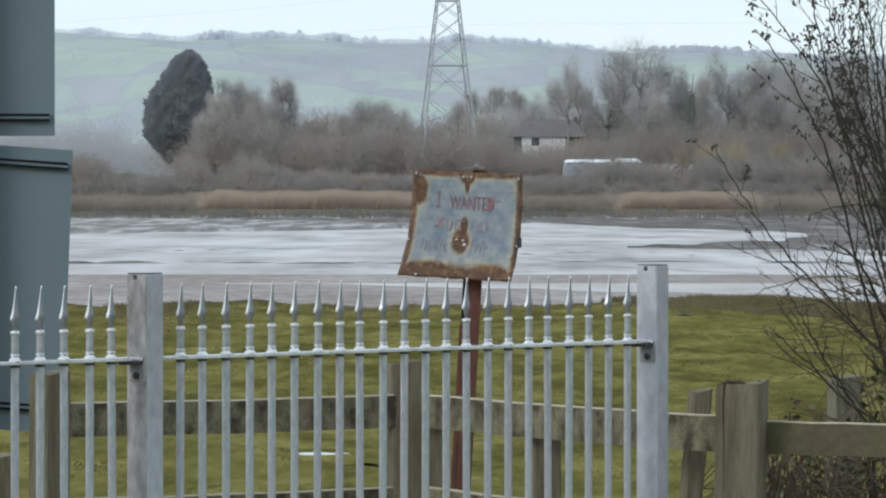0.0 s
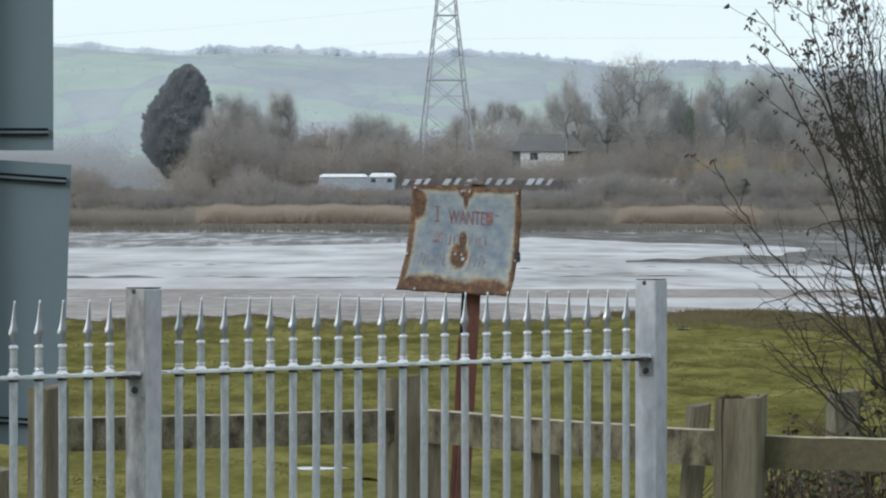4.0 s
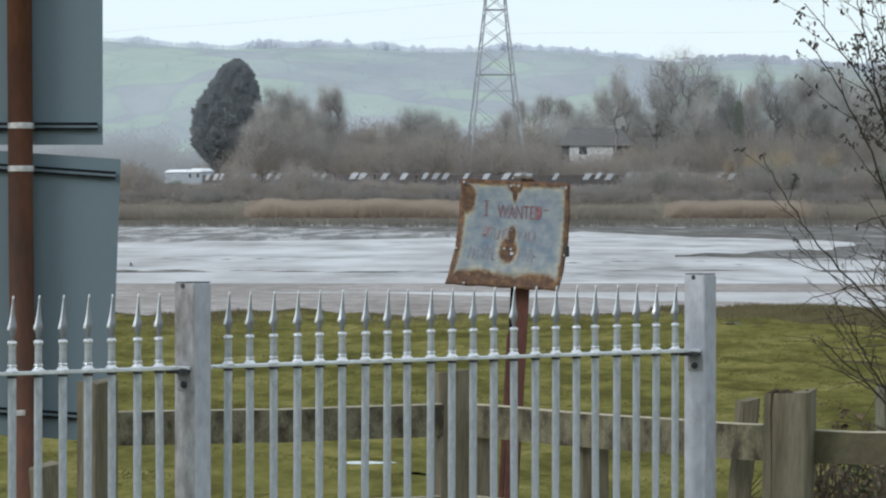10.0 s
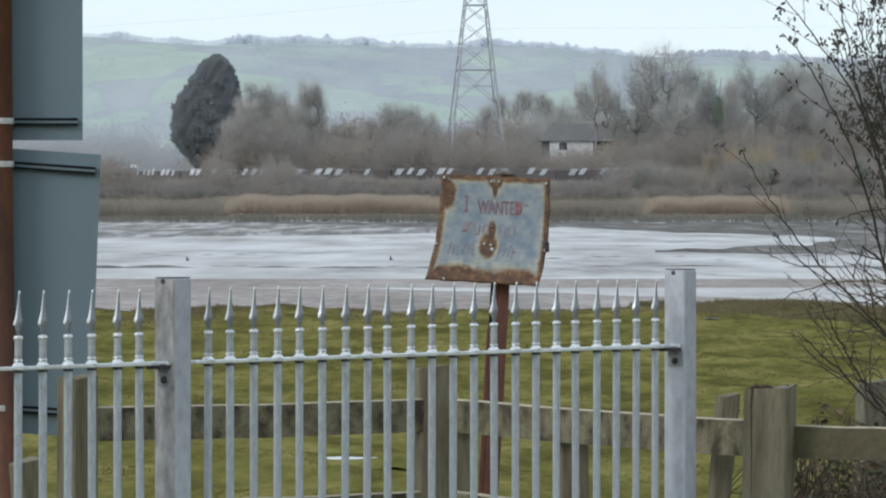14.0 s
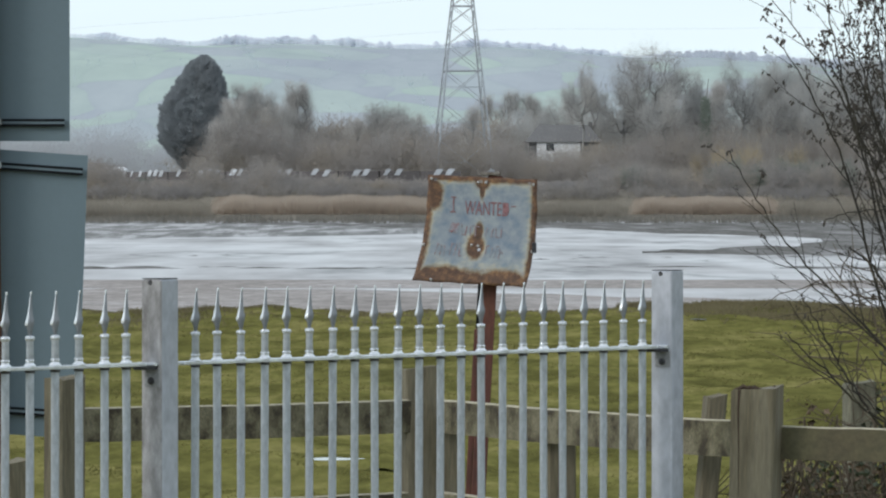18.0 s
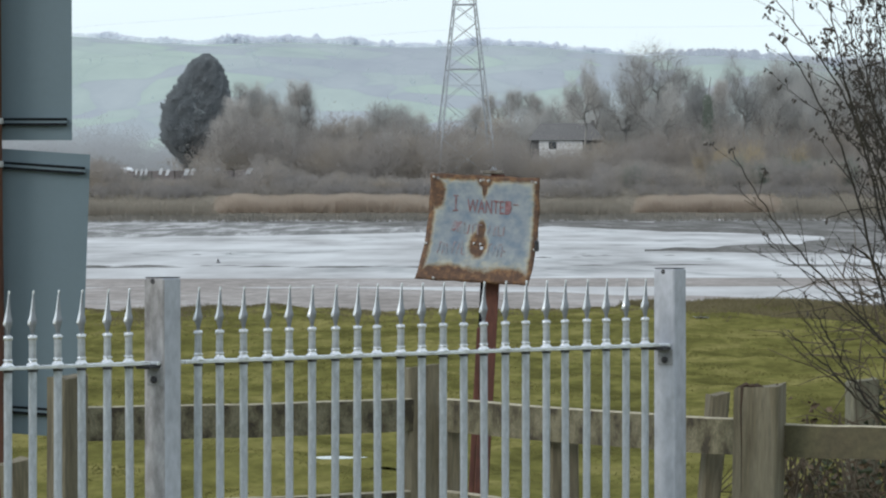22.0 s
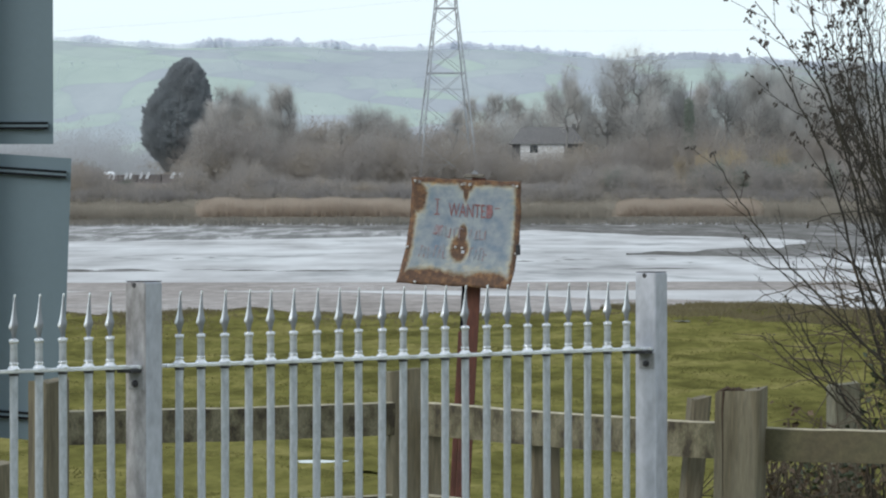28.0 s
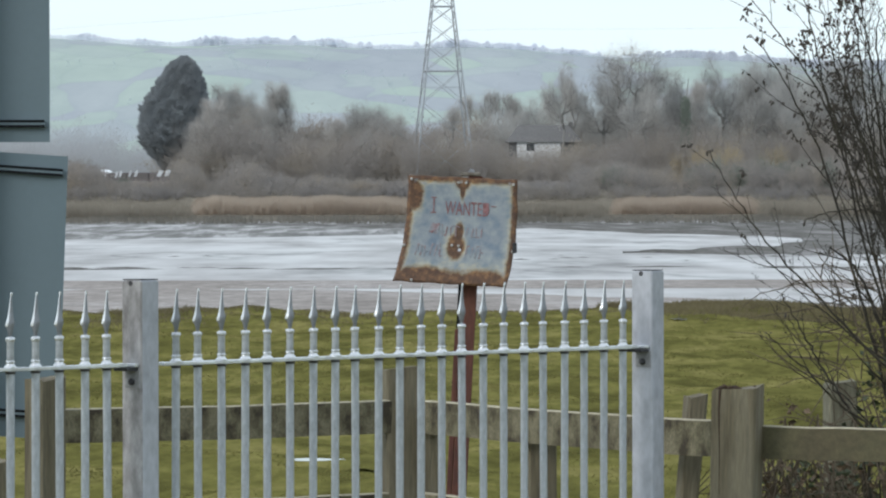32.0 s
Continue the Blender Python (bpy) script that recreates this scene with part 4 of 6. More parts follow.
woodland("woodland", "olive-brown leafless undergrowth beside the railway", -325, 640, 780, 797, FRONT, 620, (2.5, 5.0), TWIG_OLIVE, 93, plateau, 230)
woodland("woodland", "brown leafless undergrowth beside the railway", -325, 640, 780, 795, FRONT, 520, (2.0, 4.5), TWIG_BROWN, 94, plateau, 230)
r = np.random.default_rng(17)
for i, b in enumerate(np.arange(-330, 640, 30.0)):
    bb = b + r.uniform(-10, 10)
    top = np.interp(bb, *FRONT) - r.uniform(0.2, 2.5)
    if 84 < bb < 168:
        continue
    kind = int(r.choice([0, 0, 1, 2, 2]))
    hh = (7, 7, 6.5, 6, 5)[kind]
    plant(SCRUBS[kind], far_x(bb, 790), 790, LAND - 0.2, r.uniform(0.7, 1.0), (top - LAND) / hh, r.uniform(0, 360))
# low scrub on the whole slope in front of the railway, with a few taller stands
STANDS = ([-640, -428, -416, -372, -338, -330, -324, -303, -296, -264, -252, -222, -212, -170, -160, -122, -116, 50, 62, 165, 174, 205, 240, 284, 292, 306, 314, 640],
          [9.4, 9.0, 5.4, 5.3, 5.3, 5.4, 8.6, 8.4, 5.6, 5.5, 9.2, 8.8, 6.0, 5.8, 6.3, 6.3, 5.2, 5.1, 4.9, 4.9, 8.2, 8.8, 8.6, 7.6, 5.4, 5.6, 9.0, 9.4])
LOW = ([-640, -240, -210, -150, -120, 60, 110, 180, 205, 640], [4.4, 4.2, 4.6, 4.8, 4.0, 4.2, 4.9, 5.0, 4.1, 4.2])
woodland("bank_scrub", "dark brown leafless scrub on the railway bank", -640, 640, 738, 756, STANDS, 560, (1.5, 3.2), TWIG_DARK, 81, land, 150)
woodland("bank_scrub", "olive-grey leafless scrub on the railway bank", -640, 640, 738, 756, STANDS, 620, (1.5, 3.2), TWIG_OLIVE, 82, land, 150)
woodland("bank_scrub", "brown brush above the reeds", -640, 640, 732, 741, LOW, 520, (1.2, 2.6), TWIG_DARK, 83, land, 110)
for b, y, w, h in ((208, 752, 0.7, 0.9), (222, 746, 0.8, 0.95), (232, 753, 0.6, 0.8), (326, 748, 0.8, 1.1), (349, 752, 0.9, 1.2), (372, 747, 0.8, 1.0), (398, 752, 1.0, 1.25), (427, 748, 0.9, 1.1), (455, 752, 1.0, 1.2), (484, 748, 0.9, 1.15), (-388, 750, 0.6, 0.6)):
    plant(SCRUBS[4], far_x(b, y), y, float(land(0.0, y)) - 0.2, w, h, b * 3)
for b, y, w, h in ((-242, 753, 0.6, 0.84), (-231, 750, 0.55, 0.78), (-440, 748, 0.8, 0.86), (-462, 750, 0.9, 1.0), (-490, 750, 0.9, 0.95)):
    plant(SCRUBS[2], far_x(b, y), y, float(land(0.0, y)) - 0.3, w, h, b * 5)
for k in range(6):
    plant(SCRUBS[k % 3], 13.2 + 1.9 * k, 798, LAND, 0.5, (0.98, 0.96, 1.0, 1.02, 1.06, 1.1)[k], 70 * k)
for b, y, w, h in ((296, 776, 0.5, 1.4), (360, 772, 0.9, 1.6), (420, 774, 0.8, 1.6), (330, 777, 0.8, 1.5)):
    plant(SCRUBS[3], far_x(b, y), y, LAND, w, h, b * 7)
# misty trees far up the valley
MIST = ([-700, -480, -430, -400, -370, -340, -300, -240], [30, 27, 23, 28, 19, 25, 26, 24])
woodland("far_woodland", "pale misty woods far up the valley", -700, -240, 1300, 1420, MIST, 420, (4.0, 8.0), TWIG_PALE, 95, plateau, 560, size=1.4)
for proto in (*TREES, *SCRUBS):
    proto.matrix_basis = pose(far_x(r.uniform(560, 640), 790), 785 + r.uniform(-8, 8), LAND)


def reed_bed(name, label, b0, b1, y0, y1, top, count, material, seed):
    rr = np.random.default_rng(seed)
    y = rr.uniform(y0, y1, count)
    x = np.tan(np.radians(rr.uniform(b0, b1, count) / 100)) * y
    z = land(x, y) - 0.1
    patch = 0.84 + 0.16 * np.sin(x * 0.21 + 1.3 * np.sin(x * 0.07)) * np.sin(x * 0.53 + seed)
    edge = np.clip(np.minimum(np.degrees(np.arctan(x / y)) * 100 - b0, b1 - np.degrees(np.arctan(x / y)) * 100) / 30, 0.1, 1)
    ln = (top - z).clip(0.5) * patch * edge * rr.uniform(0.75, 1.05, count)
    me = slivers(np.stack([x, y, z], 1), ln, rr.uniform(0.05, 0.13, count), 0.97, rr, name, material)
    tagged(new(name, me), label, "reeds", kind="stuff")


reed_bed("reed_bed", "dry tan reeds along the far waterside", -312, -10, 719, 736, 2.75, 42000, REED, 61)
reed_bed("reed_bed", "dry tan reeds along the far waterside", 212, 405, 719, 736, 2.5, 36000, REED, 62)
reed_bed("reed_bed", "dull dry sedge along the far waterside", -640, -296, 716, 736, 1.6, 18000, REED_DARK, 63)
reed_bed("reed_bed", "dull dry sedge along the far waterside", -24, 219, 716, 737, 1.6, 16000, REED_DARK, 64)
reed_bed("reed_bed", "dull dry sedge along the far waterside", 385, 640, 716, 736, 1.8, 12000, REED_DARK, 65)
reed_bed("bank_sedge", "low dull sedge on the far river bank", -640, 640, 709, 718, -0.2, 14000, SEDGE, 66)

# ---- house among the trees ----
house = thing("house", "white rendered house with a grey slate roof among bare trees", "house", m=pose(18.45, 802, LAND))
hw, wall_z, ridge_z = 6.0, 8.45, 11.4
part("wall", Geo().box((-4.7, 0, -0.3), (2.9, 7, wall_z - 0.11)), RENDER_WALL, house)
# Invented dark end walls keep the white front short under the wide roof.
for x0, x1 in ((-hw, -4.703), (2.903, hw)):
    part("wall", Geo().box((x0, 0.4, -0.3), (x1, 6.6, wall_z - 0.12)), SLATE, house, "dark end wall added to shorten the white front")
roof = Geo()
roof.v = [(-hw - 0.7, -0.5, wall_z - 0.1), (hw + 0.7, -0.5, wall_z - 0.1), (hw + 0.7, 7.5, wall_z - 0.1), (-hw - 0.7, 7.5, wall_z - 0.1), (-hw + 1.6, 3.5, ridge_z), (hw - 1.6, 3.5, ridge_z)]
roof.f = [(0, 1, 5, 4), (2, 3, 4, 5), (1, 2, 5), (3, 0, 4), (3, 2, 1, 0)]
part("roof", roof, SLATE, house)
# A window is drawn to fill the dark gap in the white wall.
for wx in (-2.35,):
    win = part("window", Geo().box((wx - 0.75, -0.03, wall_z - 1.7), (wx + 0.75, 0.05, wall_z - 0.25)), RENDER_WALL, house)
    part("pane", Geo().box((wx - 0.68, -0.06, wall_z - 1.62), (wx + 0.68, -0.035, wall_z - 0.33)), WINDOW, win)
part("chimney", Geo().box((hw - 1.6, 3.1, ridge_z - 0.7), (hw - 0.9, 3.9, ridge_z + 0.5)), SLATE, house)

# ---- pylon ----
pylon = thing("pylon", "grey steel lattice pylon on the far bank", "pylon", m=pose(0.7762, 790, LAND + 0.9, 0, 0, 6))


def half_width(z):
    return np.interp(z, [0, 31, 40, 50], [5.15, 1.78, 1.05, 0.8])


levels = [0, 7.5, 14, 19.5, 24, 27.6, 30.6, 33.2, 35.6, 38, 40.5, 43, 46, 50]
for sx, sy in ((-1, -1), (1, -1), (1, 1), (-1, 1)):
    pts = [(sx * half_width(z), sy * half_width(z), z - (1.3 if z == 0 else 0)) for z in levels]
    part("leg", Geo().tube(pts, [0.17 - 0.0016 * z for z in levels], 4), PYLON, pylon)
for side in range(4):
    brace = Geo()
    turn = pose(0, 0, 0, 0, 0, 90 * side)
    for i, (z0, z1) in enumerate(zip(levels, levels[1:])):
        a, b = half_width(z0), half_width(z1)
        brace.tube([turn @ Vector((-a, -a, z0)), turn @ Vector((b, -b, z1))], [0.05, 0.05], 4)
        brace.tube([turn @ Vector((a, -a, z0)), turn @ Vector((-b, -b, z1))], [0.05, 0.05], 4)
        if i in (3, 6, 9, 11):
            brace.tube([turn @ Vector((-a, -a, z0)), turn @ Vector((a, -a, z0))], [0.09, 0.09], 4)
        if i in (0, 1, 2):
            m0 = turn @ Vector((0, -(a + b) / 2, (z0 + z1) / 2))
            brace.tube([turn @ Vector((-b, -b, z1)) * 0.5 + turn @ Vector((-a, -a, z0)) * 0.5, m0], [0.035, 0.035], 3)
            brace.tube([turn @ Vector((b, -b, z1)) * 0.5 + turn @ Vector((a, -a, z0)) * 0.5, m0], [0.035, 0.035], 3)
    part("bracing", brace, PYLON, pylon)
for z, reach in ((41, 7), (45.5, 8.5)):
    for s in (-1, 1):
        arm = Geo()
        for sy in (-1, 1):
            arm.tube([(s * 1.0, sy * 1.0, z), (s * reach, 0, z + 0.4)], [0.09, 0.06], 4)
            arm.tube([(s * 0.9, sy * 0.9, z + 1.6), (s * reach, 0, z + 0.4)], [0.07, 0.05], 4)
        part("crossarm", arm, PYLON, pylon)


def wire(pts, radius=0.015):
    """An overhead wire that hangs through the points (bearing, height) at its distance."""
    n = 40
    b = np.linspace(pts[0][0], pts[-1][0], n)
    z = np.interp(b, [p[0] for p in pts], [p[1] for p in pts])
    for _ in range(6):
        z[1:-1] = 0.25 * z[:-2] + 0.5 * z[1:-1] + 0.25 * z[2:]
    g = Geo().tube([(far_x(p, 830), 830, q) for p, q in zip(b, z)], [radius] * n, 4)
    part("conductor", g, WIRE, pylon, "thin pale overhead wire", m=pylon.matrix_basis.inverted())


wire([(-900, 23), (-482, 32.94), (-315, 34.27), (-12, 38.35), (260, 42)])
wire([(-900, 22), (-482, 27.13), (-362, 27.95), (-160, 30.5), (-13, 32.43), (24, 32.84), (198, 32.43), (416, 32.84), (900, 33)])
wire([(60, 40), (300, 38.35), (520, 38.14), (900, 38)])

# ---- goods train on the far bank ----
TRACK_Y, TRACK_Z = 760, 3.76
BEND_X, BEND_R = -10.0, 50.0  # west of here the line curves away from the river


def on_track(s):
    """The place on the line's centre s metres along it, westwards from the line of view."""
    if s <= -BEND_X:
        return Vector((-s, TRACK_Y, TRACK_Z))
    a = min((s + BEND_X) / BEND_R, radians(87))
    p = Vector((BEND_X - BEND_R * math.sin(a), TRACK_Y + BEND_R * (1 - math.cos(a)), TRACK_Z))
    return p + Vector((-math.cos(a), math.sin(a), 0)) * max(0.0, s + BEND_X - BEND_R * radians(87))


TRAIN_RUN = [  # seconds, how far along the line the front of the train has come
    (0, -19.7),
    (1, -9.4),
    (2.5, 6.1),
    (3, 11.2),
    (3.5, 16.0),
    (5.5, 34.0),
    (6.2, 40.0),
    (7, 46.4),
    (8, 53.0),
    (9, 59.5),
    (10, 66.0),
    (11, 72.3),
    (12, 78.8),
    (13, 85.5),
    (16, 110.0),
    (19, 135.7),
    (20, 144.8),
    (21, 153.3),
    (22, 160.0),
    (23, 164.0),
    (25, 169.0),
    (29, 172.5),
    (32, 174.0),
]


def along_track(profile, material, name):
    """A sweep of a cross-section (across, height) along the line."""
    g, k = Geo(), len(profile)
    stops = [-700.0, -300.0, -100.0, 0.0] + [10 + 2.0 * i for i in range(40)] + [120.0, 200.0, 400.0]
    for q in stops:
        p = on_track(q)
        d = (on_track(q + 0.5) - on_track(q - 0.5)).normalized()
        across = Vector((d.y, -d.x, 0))
        g.v += [p + across * c + Vector((0, 0, h)) for c, h in profile]
    for i in range(len(stops) - 1):
        for j in range(k):
            g.f.append((k * i + j, k * i + (j + 1) % k, k * i + k + (j + 1) % k, k * i + k + j))
    g.f += [tuple(range(k)), tuple(k * len(stops) - 1 - j for j in range(k))]
    return part(name, g, material)


tagged(along_track([(-2.4, -2.2), (2.4, -2.2), (1.6, -0.17), (-1.6, -0.17)], SILT, "track_bed"), "low ballast bed of the railway on the far bank", "track", kind="structure")
for side in (-0.72, 0.72):
    tagged(along_track([(side - 0.04, -0.18), (side + 0.04, -0.18), (side + 0.04, 0.0), (side - 0.04, 0.0)], DARK_STEEL, "rail"), "dull steel rail of the railway", "track", kind="structure")
train = thing("goods_train", "dark goods wagons with pale slanted panels behind a white-roofed locomotive", "train")
wheel_mesh = Geo().lathe([(0.44, -0.07), (0.5, -0.05), (0.46, 0.0), (0.46, 0.07)], 14).mesh("wheel", DARK_STEEL)
on_edge = pose(0, 0, 0, 90, 0, 0)


def wheels(parent, xs):
    for x in xs:
        for y in (-0.75, 0.75):
            part("wheel", wheel_mesh, DARK_STEEL, parent, m=Matrix.Translation((x, y, 0.46)) @ on_edge)


loco = part("locomotive", Geo().soft_box((0.2, -1.3, 0.75), (13.0, 1.3, 3.3), 0.3), LOCO_SIDE, train, "pale blue locomotive with a white roof")
roof_g = Geo()
for x0, x1, top in ((0.35, 8.2, 3.8), (8.6, 12.9, 3.95)):
    b = len(roof_g.v)
    for x in (x0, x0 + 0.5, x1 - 0.5, x1):
        for y, z in ((-1.35, 3.3), (-1.2, top - 0.22), (-0.7, top), (0.7, top), (1.2, top - 0.22), (1.35, 3.3)):
            roof_g.v.append((x, y, z - (0.3 * (z - 3.3) / 0.5 if x in (x0, x1) else 0)))
    for j in (0, 6, 12):
        roof_g.f += [(b + j + k, b + j + k + 6, b + j + k + 7, b + j + k + 1) for k in range(5)]
    roof_g.f += [tuple(b + k for k in range(6)), tuple(b + 23 - k for k in range(6)), (b, b + 5, b + 23, b + 18)]
part("roof", roof_g, LOCO_ROOF, loco)
part("cab_front", Geo().box((0.12, -1.2, 0.8), (0.22, 1.2, 2.3)), LOCO_YELLOW, loco)
for x in (8.9, 11.6):
    part("cab_window", Geo().box((x, -1.33, 2.4), (x + 0.8, -1.28, 3.05)), WINDOW, loco)
part("underframe", Geo().box((0.0, -1.1, 0.45), (13.2, 1.1, 0.74)), WAGON, loco)
wheels(loco, (1.2, 3.0, 10.0, 11.8))

hopper = Geo()
b0 = [(-0.12, 0.95), (-0.08, 2.75), (6.5, 2.75), (6.55, 0.95), (5.5, 0.75), (0.9, 0.75)]
for y in (-1.25, 1.25):
    hopper.v += [(x, y, z) for x, z in b0]
hopper.f = [tuple(range(6)), tuple(range(11, 5, -1))] + [(i, i + 6, (i + 1) % 6 + 6, (i + 1) % 6) for i in range(6)]
body_mesh = hopper.mesh("wagon", WAGON)
frame_mesh = Geo().box((-0.15, -1.0, 0.5), (6.55, 1.0, 0.73)).mesh("underframe", WAGON)
panels = []
for w in (0.9, 1.15, 1.35):
    pg = Geo()
    for y in (-1.34, -1.26):
        pg.v += [(0, y, 2.05), (w * 0.75, y, 2.05), (w * 0.85 + 0.62, y, 3.1), (0.62, y, 3.1)]
    pg.f = [(0, 1, 2, 3), (7, 6, 5, 4), (0, 4, 5, 1), (1, 5, 6, 2), (2, 6, 7, 3), (3, 7, 4, 0)]
    panels.append(pg.mesh("slanted_panel", PALE_STEEL))
r = np.random.default_rng(23)
VEHICLES = [(loco, 0.0, 13.2)]
for k in range(17):
    wagon = part("wagon", body_mesh, WAGON, train)
    VEHICLES.append((wagon, 13.6 + 6.72 * k, 6.5))
    part("underframe", frame_mesh, WAGON, wagon)
    for x in (0.4, 2.1, 3.8):
        if r.random() < (0.78 if k < 15 else 0.3):
            part("slanted_panel", panels[int(r.integers(0, 3))], PALE_STEEL, wagon, m=pose(x + r.uniform(-0.2, 0.2), 0, r.uniform(-0.15, 0.05)))
    wheels(wagon, (1.3, 5.1))

# ---- meadow grass ----
r = np.random.default_rng(71)
n = 330000
y = 21 + 51 * r.uniform(0, 1, n) ** 0.8
x = r.uniform(-1, 1, n) * (0.11 * y + 1.2)
tuft = np.sin(x * 2.3 + np.sin(y * 0.9) * 2) * np.sin(y * 0.75 + np.sin(x * 1.1) * 1.7) + 0.6 * np.sin(x * 5.1 + y * 1.3)
keep = (r.uniform(-1.6, 1.2, n) < tuft) & (y < bank_line(x) + 0.5)
x, y, tuft = x[keep], y[keep], tuft[keep]
me = slivers(np.stack([x, y, land(x, y) - 0.01], 1), r.uniform(0.014, 0.036, len(x)) * (1 + 0.5 * tuft.clip(0)), r.uniform(0.008, 0.02, len(x)), 0.35, r, "grass", BLADE)
tagged(new("grass", me), "short yellow-green tussocky meadow grass", "grass", kind="stuff")
n = 150000
x = r.uniform(-10, 10, n)
y = bank_line(x) + np.where(r.random(n) < 0.65, r.normal(-0.3, 1.0, n), -np.abs(r.normal(0, 3.6, n)))
clump = 0.55 + 0.45 * np.sin(x * 0.75 + 0.5) * np.sin(x * 0.31 + 2.2) + 0.2 * np.sin(x * 2.7)
tall = np.where((x > 3.2) & (x < 6.0), 1.2, np.where((x > -5.0) & (x < -2.7), 1.5, np.where((x > -2.7) & (x < -0.4), 0.9, 0.6)))
me = slivers(np.stack([x, y, land(x, y) - 0.02], 1), r.uniform(0.03, 0.11, n) * (0.4 + 0.7 * clump.clip(0)) * tall, r.uniform(0.012, 0.03, n), 0.55, r, "bank_grass", BANK_GRASS)
tagged(new("bank_grass", me), "rough brown grass along the edge of the river bank", "grass", kind="stuff")
n = 42000
x = r.uniform(2.6, 9.0, n)
y = bank_line(x) - 6.5 * r.uniform(0, 1, n) ** 1.2 * smooth(2.4, 4.2, x)
me = slivers(np.stack([x, y, land(x, y) - 0.02], 1), r.uniform(0.05, 0.14, n), r.uniform(0.012, 0.03, n), 0.4, r, "bank_grass", BANK_GRASS)
tagged(new("bank_grass", me), "patch of dead brown grass near the edge of the river bank", "grass", kind="stuff")
pud = Geo()
for i in range(28):
    a = 6.2832 * i / 28
    q = 1 + 0.16 * math.sin(3 * a + 1) + 0.1 * math.sin(5 * a)
    pud.v.append((0.165 * q * math.cos(a), 0.17 * q * math.sin(a) * (0.55 + 0.45 * abs(math.sin(a))), 0.004))
pud.f = [tuple(range(28))]
# Added skirt of turf covers the dark gap under the raised puddle.
rim = Geo()
rim.v = [(x, y, 0.003) for x, y, z in pud.v] + [(1.25 * x, 1.25 * y, 0.002) for x, y, z in pud.v] + [(2.2 * x, 2.6 * y, -0.05) for x, y, z in pud.v]
rim.f = [(28 * k + i, 28 * k + (i + 1) % 28, 28 * k + 28 + (i + 1) % 28, 28 * k + 28 + i) for k in range(2) for i in range(28)]
PX, PY = -0.7962, 29.6
small = part("puddle", Geo().lathe([(0.09, 0.0), (0.08, 0.002)], 18, 2.6), PUDDLE, m=pose(3.427, 65.5, float(land(3.427, 65.5)) + 0.006, 0, 0, 20))
tagged(small, "tiny pale puddle by the brown grass", "puddle", kind="structure")
tagged(part("puddle_skirt", rim, TURF, smooth=True, m=pose(PX, PY, float(land(PX, PY)) + 0.018)), "turf skirt that hides the gap under a small puddle", "ground", kind="structure")
tagged(part("puddle", pud, PUDDLE, m=pose(PX, PY, float(land(PX, PY)) + 0.018)), "small bright puddle lying in the grass", "puddle", kind="structure")

# ---- spear-topped steel railings ----
# the run of railings, from west and near to east and far
A, B = Vector((-0.8833, 15.4, 0)), Vector((0.6811, 17.01, 0))
ALONG = (B - A).normalized()
PITCH = (B - A).length / 21
RUN = math.degrees(math.atan2(ALONG.y, ALONG.x))
RAIL_Z = 1.205
bar_mesh = Geo().tube([(0, 0, 0.09), (0, 0, 0.095), (0, 0, RAIL_Z + 0.005), (0, 0, RAIL_Z + 0.01)], [0.0134] * 4, 14).mesh("bar", GALV, True)
socket_mesh = Geo().lathe([(0.0195, 0.0), (0.0205, 0.003), (0.0175, 0.007), (0.0135, 0.011), (0.0132, 0.016), (0.0155, 0.0185), (0.0155, 0.0215), (0.0125, 0.024)], 16).mesh("base_collar", FINIAL, True)
column_mesh = Geo().lathe([(0.0124, 0.022), (0.0124, 0.0235), (0.0120, 0.0825), (0.0120, 0.084)], 14).mesh("column", COLUMN, True)
knop_mesh = Geo().lathe([(0.0118, 0.083), (0.0142, 0.0845), (0.0156, 0.089), (0.0156, 0.094), (0.0140, 0.0985), (0.0060, 0.1005)], 16).mesh("knop", FINIAL, True)
spear = Geo()
# half widths to the bright edge and to the other, and heights: a neck that swells, barbs of unequal height, a long hollow-sided blade, a small ball
SPEAR_FORM = ((0.0050, 0.0050, 0.098), (0.0056, 0.0056, 0.108), (0.0082, 0.0080, 0.120), (0.0112, 0.0100, 0.130), (0.0164, 0.0122, 0.1365), (0.0158, 0.0142, 0.146), (0.0128, 0.0138, 0.154),
              (0.0100, 0.0104, 0.166), (0.0076, 0.0078, 0.182), (0.0056, 0.0058, 0.200), (0.0042, 0.0040, 0.220), (0.0030, 0.0028, 0.236), (0.0040, 0.0040, 0.240), (0.0038, 0.0038, 0.2445), (0.0015, 0.0015, 0.2475))
for west, east, z in SPEAR_FORM:
    hook = 0.0042 * ((z - 0.13) / 0.12) ** 2 if z > 0.13 else 0.0
    t = max(0.0032, 0.5 * min(west, east))
    spear.v += [(hook - west, 0, z), (hook - west * 0.42, -t, z), (hook + east * 0.15, -t * 1.05, z), (hook + east, 0, z), (hook + east * 0.3, t, z), (hook - west * 0.3, t, z)]
rings = len(SPEAR_FORM) - 1
for i in range(rings):
    for k in range(6):
        j = (k + 1) % 6
        spear.f.append((6 * i + k, 6 * i + j, 6 * i + 6 + j, 6 * i + 6 + k))
spear.f.append(tuple(6 * rings + k for k in range(6)))
spear_mesh = spear.mesh("spearhead", SPEAR)
# the west edge and the tip's ball take the bright zinc: a painted highlight
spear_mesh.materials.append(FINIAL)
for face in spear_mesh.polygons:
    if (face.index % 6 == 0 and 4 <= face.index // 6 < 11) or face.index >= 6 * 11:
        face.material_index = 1
